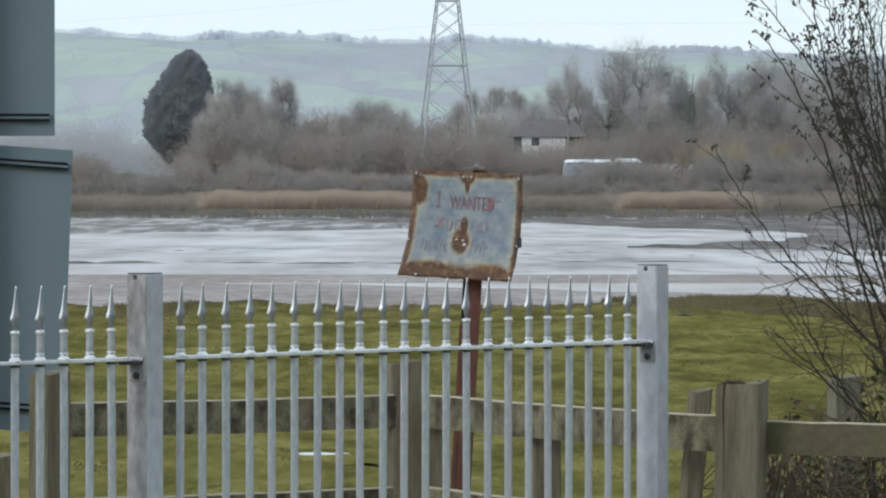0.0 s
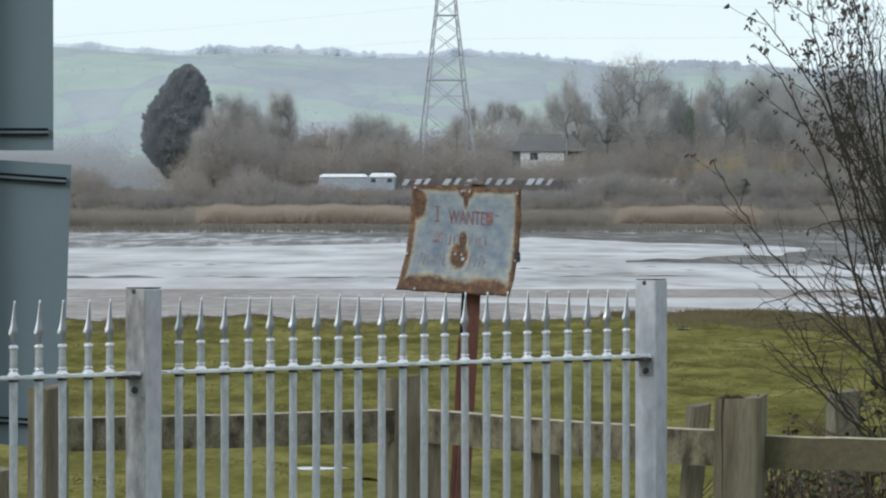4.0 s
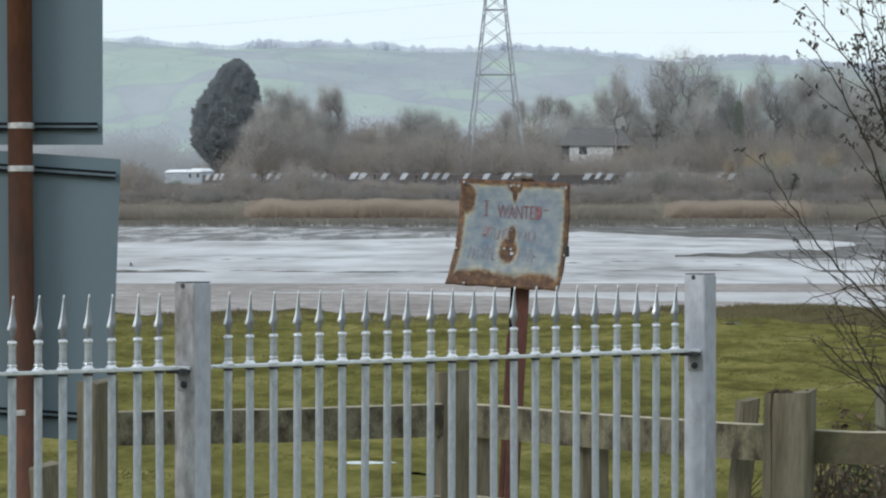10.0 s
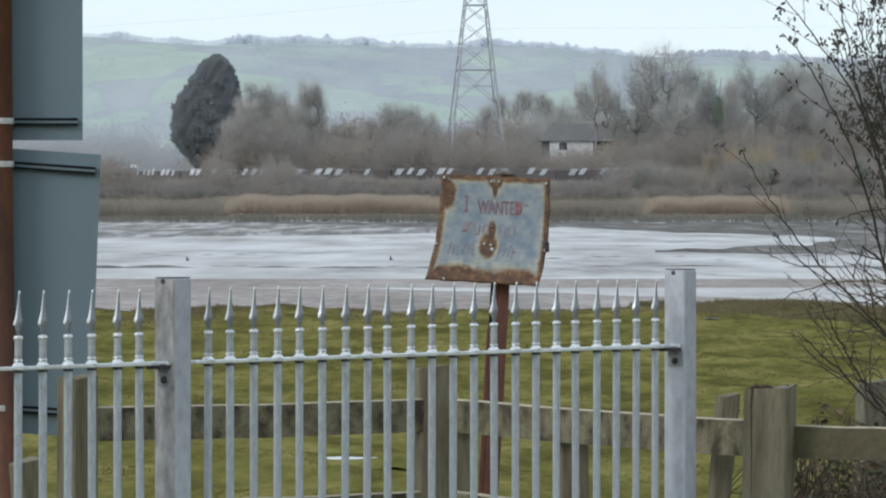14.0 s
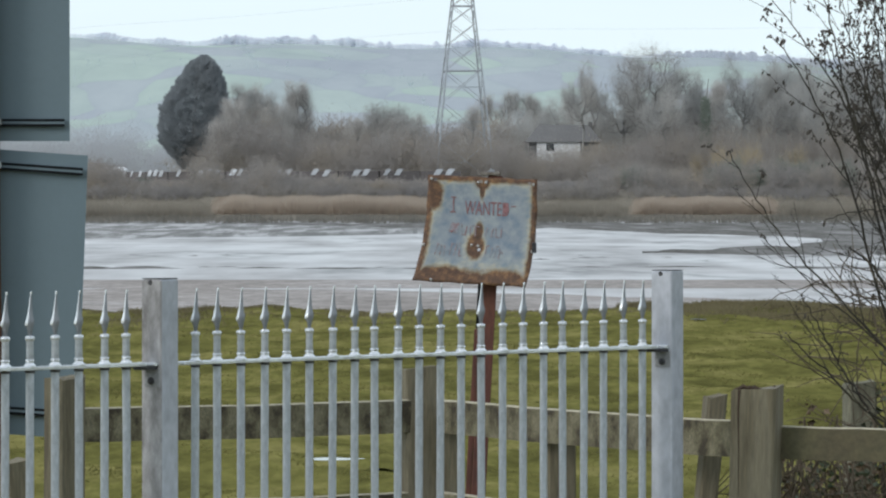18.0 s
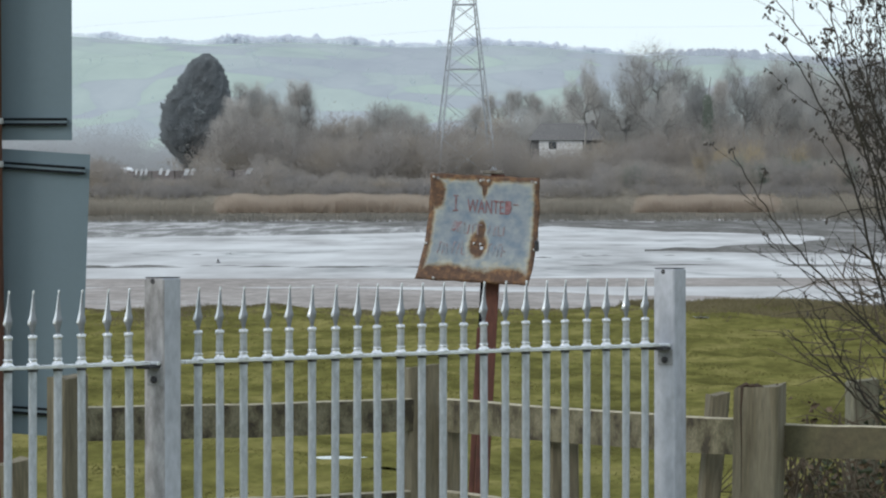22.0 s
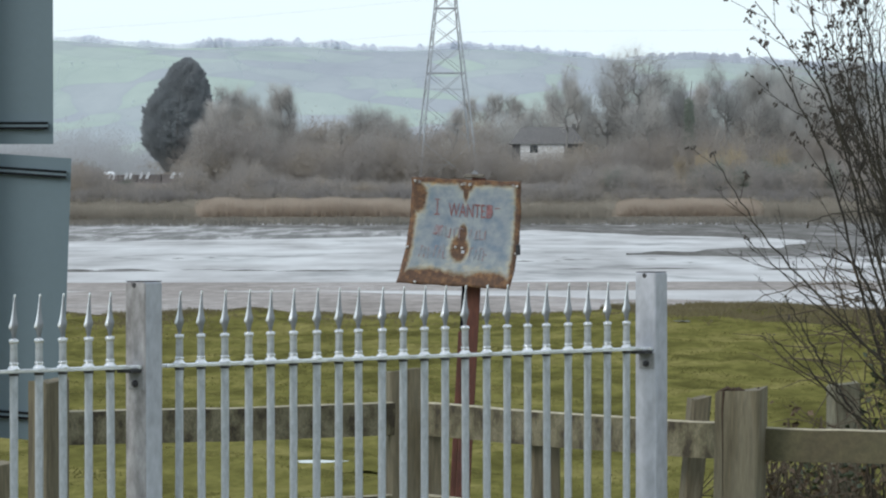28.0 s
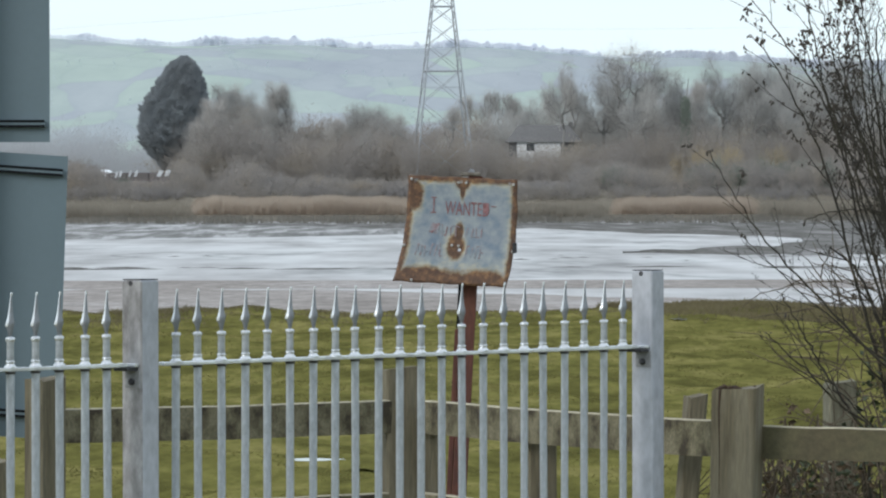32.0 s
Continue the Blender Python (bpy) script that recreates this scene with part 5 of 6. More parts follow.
# Dark ring round each bar imitates the shadow below the top rail.
rail_shadow_mesh = Geo().tube([(0, 0, RAIL_Z - 0.015), (0, 0, RAIL_Z - 0.007)], [0.0168, 0.0168], 12).mesh("shadow_ring", DARK_STEEL)


def railing_panel(first, count, over):
    """A panel of railings: flat top and bottom rails, round bars through them, spearheads above."""
    origin = A + ALONG * (PITCH * first)
    panel = thing("railing_panel", "galvanised steel railings with spear-topped round bars", "railing", "railings", m=pose(*origin, 0, 0, RUN))
    length = PITCH * (count - 1)
    # The top rail's sky sheen comes from this brighter colour.
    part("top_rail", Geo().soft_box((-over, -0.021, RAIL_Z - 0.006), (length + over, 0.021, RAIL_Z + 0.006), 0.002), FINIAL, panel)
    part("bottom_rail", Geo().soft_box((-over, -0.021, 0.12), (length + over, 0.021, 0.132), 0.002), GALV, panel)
    rr = random.Random(first)
    for k in range(count):
        lean = pose(PITCH * k, 0, 0, rr.uniform(-0.25, 0.25), rr.uniform(-0.25, 0.25), 0)
        bar = part("bar", bar_mesh, GALV, panel, m=lean)
        for what, shape in (("base_collar", socket_mesh), ("column", column_mesh), ("knop", knop_mesh)):
            part(what, shape, GALV, bar, m=pose(0, 0, RAIL_Z + 0.005))
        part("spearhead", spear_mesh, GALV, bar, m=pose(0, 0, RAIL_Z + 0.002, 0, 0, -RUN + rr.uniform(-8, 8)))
        part("ring", rail_shadow_mesh, DARK_STEEL, bar)
    return panel


railing_panel(0, 22, PITCH * 0.62)
railing_panel(-23.76, 22, PITCH * 0.62)
PH = 0.0445
post_g = Geo().soft_box((-PH, -PH, -0.05), (PH, PH, 1.487), 0.005)
cap_g = Geo().box((-PH + 0.003, -PH + 0.003, 1.4875), (PH - 0.003, PH - 0.003, 1.4905))


def steel_post(along, turn, label, steel):
    p = A + ALONG * (PITCH * along)
    post = thing("steel_post", label, "post", "railing posts", m=pose(*p, 0, 0, RUN + turn))
    shaft = part("shaft", post_g, GALV_POST, post)
    # The west face takes the given steel, the other faces the plain one.
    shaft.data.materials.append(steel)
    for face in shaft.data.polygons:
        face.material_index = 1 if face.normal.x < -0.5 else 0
    part("cap", cap_g, DARK_STEEL, post)
    part("bolt_hole", Geo().tube([(-PH + 0.002, 0.003, 1.476), (-PH - 0.001, 0.003, 1.476)], [0.009, 0.009], 12), DARK_STEEL, post)
    plate = part("bracket", Geo().box((-PH - 0.005, -0.040, RAIL_Z - 0.075), (-PH - 0.0005, 0.024, RAIL_Z - 0.015)), BRACKET, post)
    part("rail_end", Geo().soft_box((-PH - 0.016, -0.033, RAIL_Z - 0.006), (-PH - 0.0005, 0.05, RAIL_Z + 0.006), 0.002), FINIAL, plate, "bright end of the rail lying on the post")
    # The arm also supplies the dark wedge below the rail end.
    part("bracket_arm", Geo().box((-0.10, -0.03, RAIL_Z - 0.018), (-PH - 0.0005, 0.03, RAIL_Z - 0.008)), DARK_STEEL, plate)
    part("bolt", Geo().lathe([(0.012, 0), (0.012, 0.01), (0.006, 0.014)], 6), DARK_STEEL, plate, m=pose(-PH - 0.0052, -0.008, RAIL_Z - 0.055, 0, -90, 0))
    return post


steel_post(-1.418 - 0.02, 6, "square galvanised post with a darker mottled west face", MOTTLED_POST)
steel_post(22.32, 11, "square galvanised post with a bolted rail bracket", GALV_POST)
steel_post(-25.2, 6, "square galvanised post with a darker mottled west face", MOTTLED_POST)

# ---- timber post and rail fence ----
def timber_post(x, y, w, d, h, turn, lean, label, seed):
    """A sawn post with a worn, slightly sloping top."""
    rr = random.Random(seed)
    g = Geo()
    n = 6
    for k in range(n + 1):
        z = -0.1 + (h + 0.1) * k / n
        jig = [rr.uniform(-0.003, 0.003) for _ in range(8)]
        c = 0.008
        ring = ((-w + c, -d), (w - c, -d), (w, -d + c), (w, d - c), (w - c, d), (-w + c, d), (-w, d - c), (-w, -d + c))
        for (px, py), q in zip(ring, jig):
            g.v.append((px + q, py + q, z + (0.007 * px / w + (0.009 if "worn" in label else 0.007) * rr.uniform(-1, 1) if k == n else 0)))
    for k in range(n):
        for i in range(8):
            j = (i + 1) % 8
            g.f.append((8 * k + i, 8 * k + j, 8 * k + 8 + j, 8 * k + 8 + i))
    top = len(g.v)
    g.v.append((0, 0, h - 0.006))
    g.f += [(8 * n + i, 8 * n + (i + 1) % 8, top) for i in range(8)]
    post = thing("fence_post", label, "fence post", "timber fence posts", m=pose(x, y, 0, 0, lean, turn))
    part("shaft", g, LICHEN if "lichen" in label else WOOD, post)
    if "worn" in label:
        rot = Geo()
        for k in range(5):
            a, s = rr.uniform(-0.75, 0.8) * w, rr.uniform(0.012, 0.03)
            rot.tube([(a - s, rr.uniform(-0.9, 0.2) * d, h - 0.012), (a, rr.uniform(-0.95, 0.2) * d, h + rr.uniform(-0.002, 0.006)), (a + s, rr.uniform(-0.9, 0.2) * d, h - 0.01)], [0.006, 0.009, 0.004], 5)
        part("rotten_top", rot, ROT, post, "dark rotten splintered top")
    if "split" in label:
        crack = Geo().tube([(-0.62 * w, -d + 0.001, h - 0.006), (-0.66 * w, -d, h * 0.92), (-0.6 * w, -d, h * 0.8), (-0.56 * w, -d, h * 0.62)], [0.006, 0.0035, 0.002, 0.0008], 5)
        part("crack", crack, ROT, post)
    return post


def timber_rail(p, q, z, label, tall=0.066, thick=0.02, timber=WOOD_RAIL):
    """A sawn rail between two places, a little bowed, with a paler upper edge."""
    p, q = Vector(p), Vector(q)
    n, d = 10, (Vector(q) - Vector(p))
    across = Vector((-d.y, d.x, 0)).normalized()
    rr = random.Random(round(p.x * 100 + z * 10))
    body, edge = Geo(), Geo()
    for i in range(n + 1):
        c = p + d * (i / n) + Vector((0, 0, z - 0.006 * math.sin(math.pi * i / n) + rr.uniform(-0.002, 0.002)))
        for s, h in ((-1, -tall), (1, -tall), (1, tall), (-1, tall)):
            body.v.append(c + across * (s * thick) + Vector((0, 0, h)))
        for s, h in ((-1, tall + 0.001), (1, tall + 0.001), (0.8, tall + 0.006), (-0.8, tall + 0.006)):
            edge.v.append(c + across * (s * thick) + Vector((0, 0, h)))
    for g in (body, edge):
        for i in range(n):
            for k in range(4):
                g.f.append((4 * i + k, 4 * i + (k + 1) % 4, 4 * i + 4 + (k + 1) % 4, 4 * i + 4 + k))
        g.f += [(3, 2, 1, 0), tuple(4 * n + k for k in range(4))]
    rail = thing("fence_rail", label, "fence rail", "timber fence rails")
    part("board", body, timber, rail)
    part("upper_edge", edge, WOOD_TOP, rail, "paler upper edge")
    return rail


RAIL_TOP = 0.918
W1 = (-1.575, 18.35)
WC = (-0.1608, 19.25)
W2 = (0.4328, 18.45)
W3 = (1.096, 17.2)
W4 = (2.31, 16.85)
for z in (RAIL_TOP - 0.07, RAIL_TOP - 0.07 - 0.385):
    timber_rail((W1[0] + 0.05, W1[1] + 0.03, 0), (WC[0] - 0.02, WC[1] - 0.06, 0), z, "grey-brown weathered timber fence rail")
    timber_rail((WC[0] + 0.09, WC[1] - 0.12, 0), (W3[0] - 0.02, W3[1] + 0.10, 0), z, "grey-brown weathered timber fence rail")
    # The east bay's rails take a darker timber tone.
    timber_rail((W3[0] + 0.06, W3[1] + 0.06, 0), (W4[0], W4[1], 0), z - 0.008, "dark brown timber fence rail", 0.059, timber=WOOD_DARKER)
timber_post(W1[0] + 0.0, W1[1] + 0.02, 0.062, 0.062, 1.043, 40, 0.3, "grey weathered timber fence post behind the railings", 1)
timber_post(W1[0] - 0.10, W1[1] - 0.5, 0.05, 0.05, 0.7365, 35, -5, "short broken timber stump leaning by the fence", 2)
timber_post(WC[0], WC[1] - 0.02, 0.075, 0.06, 1.047, 18, 0, "grey weathered timber corner post", 3)
timber_post(WC[0] + 0.12, WC[1] - 0.05, 0.035, 0.05, RAIL_TOP - 0.02, 10, 0, "dark timber stake beside the corner post", 4)
timber_post(W2[0] - 0.02, W2[1] + 0.12, 0.058, 0.05, RAIL_TOP - 0.03, 8, 0, "grey timber fence post behind the rail", 5)
timber_post(W3[0], W3[1], 0.083, 0.08, 1.049, -16, 1.4, "stout split timber fence post with a worn top", 6)
timber_post(0.917, 17.9, 0.037, 0.05, 0.9915, 10, 5, "grey timber prop post behind the rail", 7)
timber_post(1.624, 18.6, 0.058, 0.055, 1.012, 10, 0, "lichen-grey timber fence post among twigs", 8)
timber_post(W4[0], W4[1], 0.06, 0.06, 1.05, 0, 0, "grey weathered timber fence post", 10)

# ---- rusted notice on its post ----
SX, SY = 0.1341, 21.0
notice = thing("rusted_notice", "bent square notice of rust-eaten white sheet on a rusted post", "sign", m=pose(SX, SY, 0))
lean_post = Matrix.Translation((0, 0, 1.4)) @ pose(0, 0, 0, 0, 3.1, 0) @ Matrix.Translation((0, 0, -1.4))
part("post", Geo().soft_box((-0.020, 0.012, -0.1), (0.046, 0.055, 1.862), 0.004), RUST_POST, notice, "rusted steel post, leaning a little", m=lean_post)
# Black box stands in for a dark slot beside the post.
part("post_flange", Geo().soft_box((-0.040, 0.02, 1.16), (-0.0205, 0.05, 1.402), 0.003), CHANNEL, notice, "black strip beside the upper post", m=lean_post)
part("post_flange", Geo().soft_box((-0.046, 0.02, -0.1), (-0.0205, 0.05, 1.158), 0.003), RUST_POST, notice, "rusted lower flange of the post", m=lean_post)
clamp = part("clamp", Geo().soft_box((-0.030, 0.0, 1.862), (0.062, 0.06, 1.877), 0.003), CLAMP, notice, "dull grey clamp plate on the head of the post")
part("nut", Geo().lathe([(0.016, 1.8775), (0.016, 1.884), (0.008, 1.886), (0.007, 1.895)], 6, 1, (0.018, 0.03, 0)), BRACKET, clamp)
part("side_bracket", Geo().soft_box((0.203, -0.045, 1.508), (0.224, -0.012, 1.556), 0.003), DARK_STEEL, notice, "small dark bracket on the edge of the sheet")
SW, SH = 0.4965, 0.482
SLEFT, STOP = -0.2695, 1.866


def sheet_at(u, v, lift=0.0):
    """A place on the bent sheet: u from its left edge, v from its foot."""
    w = 1 - v
    curl = 0.062 * w ** 2.6 * (1 - 0.35 * u)
    x = SLEFT + SW * u - 0.012 * w - curl + 0.012 * u * math.sin(math.pi * v) * 0.6
    y = -0.005 - lift - 0.10 * w ** 2.4 * (1 - 0.4 * u) + 0.015 * math.sin(3 * u)
    z = STOP - SH * w - 0.024 * u - 0.008 * w * u
    return Vector((x, y, z))


sheet = Geo()
n = 36
for face in (0.0, -0.003):
    for j in range(n + 1):
        for i in range(n + 1):
            u, v = i / n, j / n
            rag = 0.0016 * math.sin(23 * (u + v)) * (1 if i in (0, n) or j in (0, n) else 0)
            sheet.v.append(sheet_at(u, v, face) + Vector((rag, 0, rag)))
S = (n + 1) ** 2
holes = {(n // 2, 11), (2, n - 2), (n - 3, n - 2), (n // 2 - 1, n - 2), (n // 2 + 1, n - 2)}
for j in range(n):
    for i in range(n):
        if (i, j) in holes:
            continue
        k = j * (n + 1) + i
        sheet.f.append((k, k + 1, k + n + 2, k + n + 1))
        sheet.f.append((S + k, S + k + n + 1, S + k + n + 2, S + k + 1))
rim = [i for i in range(n + 1)] + [j * (n + 1) + n for j in range(1, n + 1)] + [n * (n + 1) + i for i in range(n - 1, -1, -1)] + [j * (n + 1) for j in range(n - 1, 0, -1)]
for a, b in zip(rim, rim[1:] + rim[:1]):
    sheet.f.append((a, S + a, S + b, b))
sme = sheet.mesh("sheet", SIGN, True)
uv = sme.uv_layers.new(name="UVMap")
for loop in sme.loops:
    k = loop.vertex_index % S
    uv.data[loop.index].uv = ((k % (n + 1)) / n, (k // (n + 1)) / n)
part("sheet", sme, SIGN, notice, "rust-edged white sheet, bent at the foot")
for u, v in ((0.03, 0.965), (0.965, 0.955), (0.46, 0.95), (0.53, 0.95), (0.015, 0.34), (0.985, 0.33), (0.16, 0.02), (0.44, 0.36), (0.50, 0.355)):
    p = sheet_at(u, v, 0.004)
    part("rivet", Geo().lathe([(0.007, 0), (0.006, 0.003), (0.003, 0.005)], 8), BAND, notice, m=Matrix.Translation(p) @ pose(0, 0, 0, 90, 0, 0))


def on_sheet(me, u0, v0, su, sv):
    """Bends a flat mesh, drawn in its own x and y, on to the sheet."""
    for vert in me.vertices:
        vert.co = sheet_at(u0 + vert.co.x * su, v0 + vert.co.y * sv, 0.0025)


def words(text, u0, v0, width, high):
    curve = bpy.data.curves.new("lettering", "FONT")
    curve.body, curve.size = text, 1.0
    tmp = new("lettering_source", curve)
    me = bpy.data.meshes.new_from_object(tmp.evaluated_get(bpy.context.evaluated_depsgraph_get()))
    bpy.data.objects.remove(tmp)
    me.materials.append(RED_PAINT)
    xs = [q.co.x for q in me.vertices]
    on_sheet(me, u0 - min(xs) * width / (max(xs) - min(xs)), v0, width / (max(xs) - min(xs)), high / 0.73)
    part("lettering", me, RED_PAINT, notice, "faded red hand-painted words")


rr = random.Random(4)


def stroke(u, v, du, dv, wide, paint=None):
    """One worn brush stroke of writing that can no longer be read."""
    g = Geo()
    side = Vector((-dv, du)).normalized() * wide
    for k in range(4):
        s = k / 3
        w = side * (1 - 0.5 * abs(2 * s - 1) * rr.random())
        g.v += [sheet_at(u + du * s - w.x, v + dv * s - w.y, 0.0025), sheet_at(u + du * s + w.x, v + dv * s + w.y, 0.0025)]
    g.f = [(2 * k, 2 * k + 1, 2 * k + 3, 2 * k + 2) for k in range(3)]
    part("worn_stroke", g, paint or RED_PAINT, notice, "faded red brush stroke")


words("I", 0.235, 0.655, 0.012, 0.145)
stroke(0.215, 0.658, 0.05, 0.004, 0.006)
stroke(0.215, 0.80, 0.05, 0.0, 0.006)
words("WANTED", 0.345, 0.645, 0.40, 0.135)
stroke(0.705, 0.67, 0.02, 0.10, 0.024)
stroke(0.76, 0.74, 0.05, 0.0, 0.006)
# two more lines that can no longer be read
stroke(0.235, 0.47, 0.03, 0.09, 0.028, FAINT_PAINT)
stroke(0.285, 0.46, 0.012, 0.10, 0.018, FAINT_PAINT)
for line_v, us, h in ((0.445, (0.34, 0.37, 0.415, 0.46, 0.55, 0.60, 0.645, 0.69), 0.11), (0.25, (0.13, 0.175, 0.215, 0.26, 0.30, 0.345, 0.575, 0.62, 0.66, 0.70), 0.125)):
    for k, u in enumerate(us):
        stroke(u, line_v + rr.uniform(-0.01, 0.01), rr.uniform(-0.012, 0.016), h * rr.uniform(0.75, 1.0), 0.006, FAINT_PAINT)
        if k % 3 != 1:
            stroke(u, line_v + h * rr.choice((0.02, 0.45, 0.85)), 0.03, rr.uniform(-0.01, 0.01), 0.005, FAINT_PAINT)

# ---- backs of two sheet signs on a rusted pole ----
PYY = 21.6
board = thing("pole_sign", "backs of two blue-grey sheet signs banded to a rusted pole", "sign", m=pose(0, PYY, 0))
pole_x = -2.207
part("pole", Geo().tube([(pole_x + 0.02, 0, -0.1), (pole_x, 0, 1.6), (pole_x - 0.012, 0, 3.6)], [0.059] * 3, 20), RUST_POLE, board, "rusted steel pole", smooth=True)


def sign_back(x0, x1, z0, z1, roll, channels, shrink=0.0):
    """A sheet seen from behind: thin board with stiffening channels held to the pole by bright bands."""
    hinge = pose(pole_x, 0.09, (z0 + z1) / 2, 0, roll, 0)
    hz = (z1 - z0) / 2
    g = Geo()
    for y in (0.0, 0.003):
        g.v += [(x0 - pole_x, y, -hz), (x1 - pole_x - shrink, y, -hz), (x1 - pole_x, y, hz), (x0 - pole_x, y, hz)]
    g.f = [(0, 1, 2, 3), (7, 6, 5, 4), (0, 4, 5, 1), (1, 5, 6, 2), (2, 6, 7, 3), (3, 7, 4, 0)]
    sheet = part("sign_sheet", g, PANEL_GREY, board, "blue-grey painted sheet", m=hinge)
    for z, end in channels:
        zz = z - (z0 + z1) / 2
        ch = part("channel", Geo().box((x0 - pole_x + 0.03, -0.022, zz - 0.012), (end - pole_x, -0.002, zz + 0.012)), PANEL_GREY, sheet)
        # Black strips laid on the channel stand in for its groove and lip.
        part("channel_groove", Geo().box((x0 - pole_x + 0.03, -0.025, zz + 0.004), (end - pole_x, -0.0225, zz + 0.016)), CHANNEL, ch)
        part("channel_lip", Geo().box((x0 - pole_x + 0.03, -0.026, zz - 0.020), (end - pole_x, -0.0225, zz - 0.008)), CHANNEL, ch)
        band = Geo().lathe([(0.0605, -0.014), (0.0625, -0.012), (0.0625, 0.012), (0.0605, 0.014)], 24)
        part("band", band, BAND, board, "bright steel band", m=pose(pole_x, 0, z))


sign_back(-2.61, -1.83, 2.027, 3.3, 0, (((2.116), -1.852),))
sign_back(-2.65, -1.79, 0.6524, 1.99, 4.0, ((1.914, -1.807), (0.7684, -1.846)), -0.04245)

# ---- bare bush with catkins beside the fence ----
bush = thing("hazel_bush", "leafless bush with thin dark twigs and small dry catkins", "bush", m=pose(0, 0, 0))
rr = random.Random(12)
buds = []


def cane(g, p, d, ln, rad, level, lift):
    """A thin crooked twig that turns upwards, with side twigs and short spurs by turns; its buds are noted."""
    n = max(3, int(ln / 0.035))
    here, side = p.copy(), rr.choice((-1, 1))
    pts, tops = [here.copy()], []
    for i in range(n):
        d = (d + Vector((side * 0.08, rr.gauss(0, 0.08), lift + rr.gauss(0, 0.04)))).normalized()
        here = here + d * (ln / n)
        pts.append(here.copy())
        side = -side
        f = (i + 1) / n
        if level < 2 and 0.15 < f < 0.95 and rr.random() < (0.42 if level == 0 else 0.25):
            out = (d + Vector((side * rr.uniform(0.45, 0.95), rr.gauss(0, 0.5), rr.uniform(-0.1, 0.35)))).normalized()
            cane(g, here, out, ln * rr.uniform(0.16, 0.42) * (1.15 - 0.6 * f), rad * 0.55, level + 1, lift)
        elif rr.random() < 0.45:
            tops.append((here.copy(), (d + Vector((side * 1.1, rr.gauss(0, 0.4), 0.2))).normalized()))
    g.tube(pts, [max(0.0010, 0.85 * rad * (1 - 0.75 * i / n)) for i in range(n + 1)], 5 if level == 0 else 3)
    for q, way in tops:
        g.tube([q, q + way * rr.uniform(0.006, 0.018)], [0.0016, 0.0010], 3)
    if here.z > 1.85:
        buds.append(here)
        for q, way in tops[len(tops) // 2:]:
            if q.z > 1.9 and rr.random() < 0.5:
                buds.append(q + way * 0.015)


def stem(foot, bend, tip, y, rad, sides=9):
    """A main stem that bows from its foot over to its tip (x and height), with canes by turns along its upper part."""
    g, n = Geo(), 22
    drift, sway = rr.uniform(-0.12, 0.12), 0.0
    pts = []
    for i in range(n + 1):
        f = i / n
        a, b, c = (1 - f) ** 2, 2 * f * (1 - f), f * f
        sway += rr.gauss(0, 0.0055)
        kink = 0.0035 * (-1) ** i * (0.3 + f) + sway * (1 - f * f * f)
        pts.append(Vector((a * foot[0] + b * bend[0] + c * tip[0] + kink, y + drift * f + rr.gauss(0, 0.004), a * foot[1] + b * bend[1] + c * tip[1] + rr.gauss(0, 0.003))))
    root = [Vector((foot[0] + 0.06, y + 0.05, -0.05))] if foot[1] < 1.05 else []
    g.tube(root + pts, [rad] * len(root) + [max(0.0020, 0.8 * rad * (1 - 0.74 * i / n)) for i in range(n + 1)], 6)
    for k in range(sides):
        f = 0.22 + 0.76 * (k + rr.uniform(0.1, 0.9)) / sides
        i = min(n - 1, int(f * n))
        d = (pts[i + 1] - pts[i]).normalized()
        turn = -1 if k % 2 else 1
        out = (d + Vector((turn * d.z * rr.uniform(0.35, 0.8), rr.gauss(0, 0.35), -turn * d.x * rr.uniform(0.3, 0.7)))).normalized()
        cane(g, pts[i], out, rr.uniform(0.10, 0.34) * (1.25 - 0.55 * f), rad * (1 - 0.7 * f) * 0.6, 0 if rr.random() < 0.7 else 1, 0.05)
    buds.append(pts[-1])
    part("stem", g, BARK_NEAR, bush)


# the bowed stems that lean out over the fence
stem((1.80, 0.9), (1.53, 2.12), (1.236, 2.41), 18.30, 0.0085, 9)
stem((2.00, 1.0), (1.574, 2.23), (1.252, 2.55), 18.40, 0.0085, 10)
stem((1.90, 0.9), (1.53, 2.11), (1.445, 2.40), 18.20, 0.0075, 8)
stem((1.90, 0.9), (1.49, 2.36), (1.461, 2.66), 18.50, 0.0080, 11)
stem((1.92, 0.9), (1.62, 2.31), (1.637, 2.70), 18.35, 0.0085, 12)
stem((1.78, 1.7), (1.57, 2.37), (1.500, 2.67), 18.36, 0.0060, 8)
stem((1.93, 1.0), (1.715, 2.43), (1.70, 2.56), 18.60, 0.0080, 12)
stem((1.95, 1.0), (1.74, 2.30), (1.783, 2.52), 18.45, 0.0080, 12)
stem((2.00, 1.1), (1.66, 2.20), (1.60, 2.50), 18.70, 0.0075, 10)
stem((2.00, 0.9), (1.83, 2.20), (1.86, 2.66), 18.55, 0.0085, 13)
stem((1.90, 0.95), (1.267, 1.55), (1.058, 1.94), 17.95, 0.0075, 6)
stem((1.85, 1.05), (1.28, 1.48), (1.187, 1.62), 18.05, 0.0050, 6)
stem((2.00, 1.65), (1.60, 1.76), (1.425, 1.667), 18.00, 0.0055, 2)
stem((1.66, 0.86), (1.48, 1.08), (1.344, 1.38), 18.00, 0.0085, 6)
stem((1.66, 0.88), (1.44, 1.03), (1.27, 1.23), 17.85, 0.0085, 4)
stem((1.70, 0.85), (1.45, 1.10), (1.366, 1.30), 17.90, 0.0045, 5)
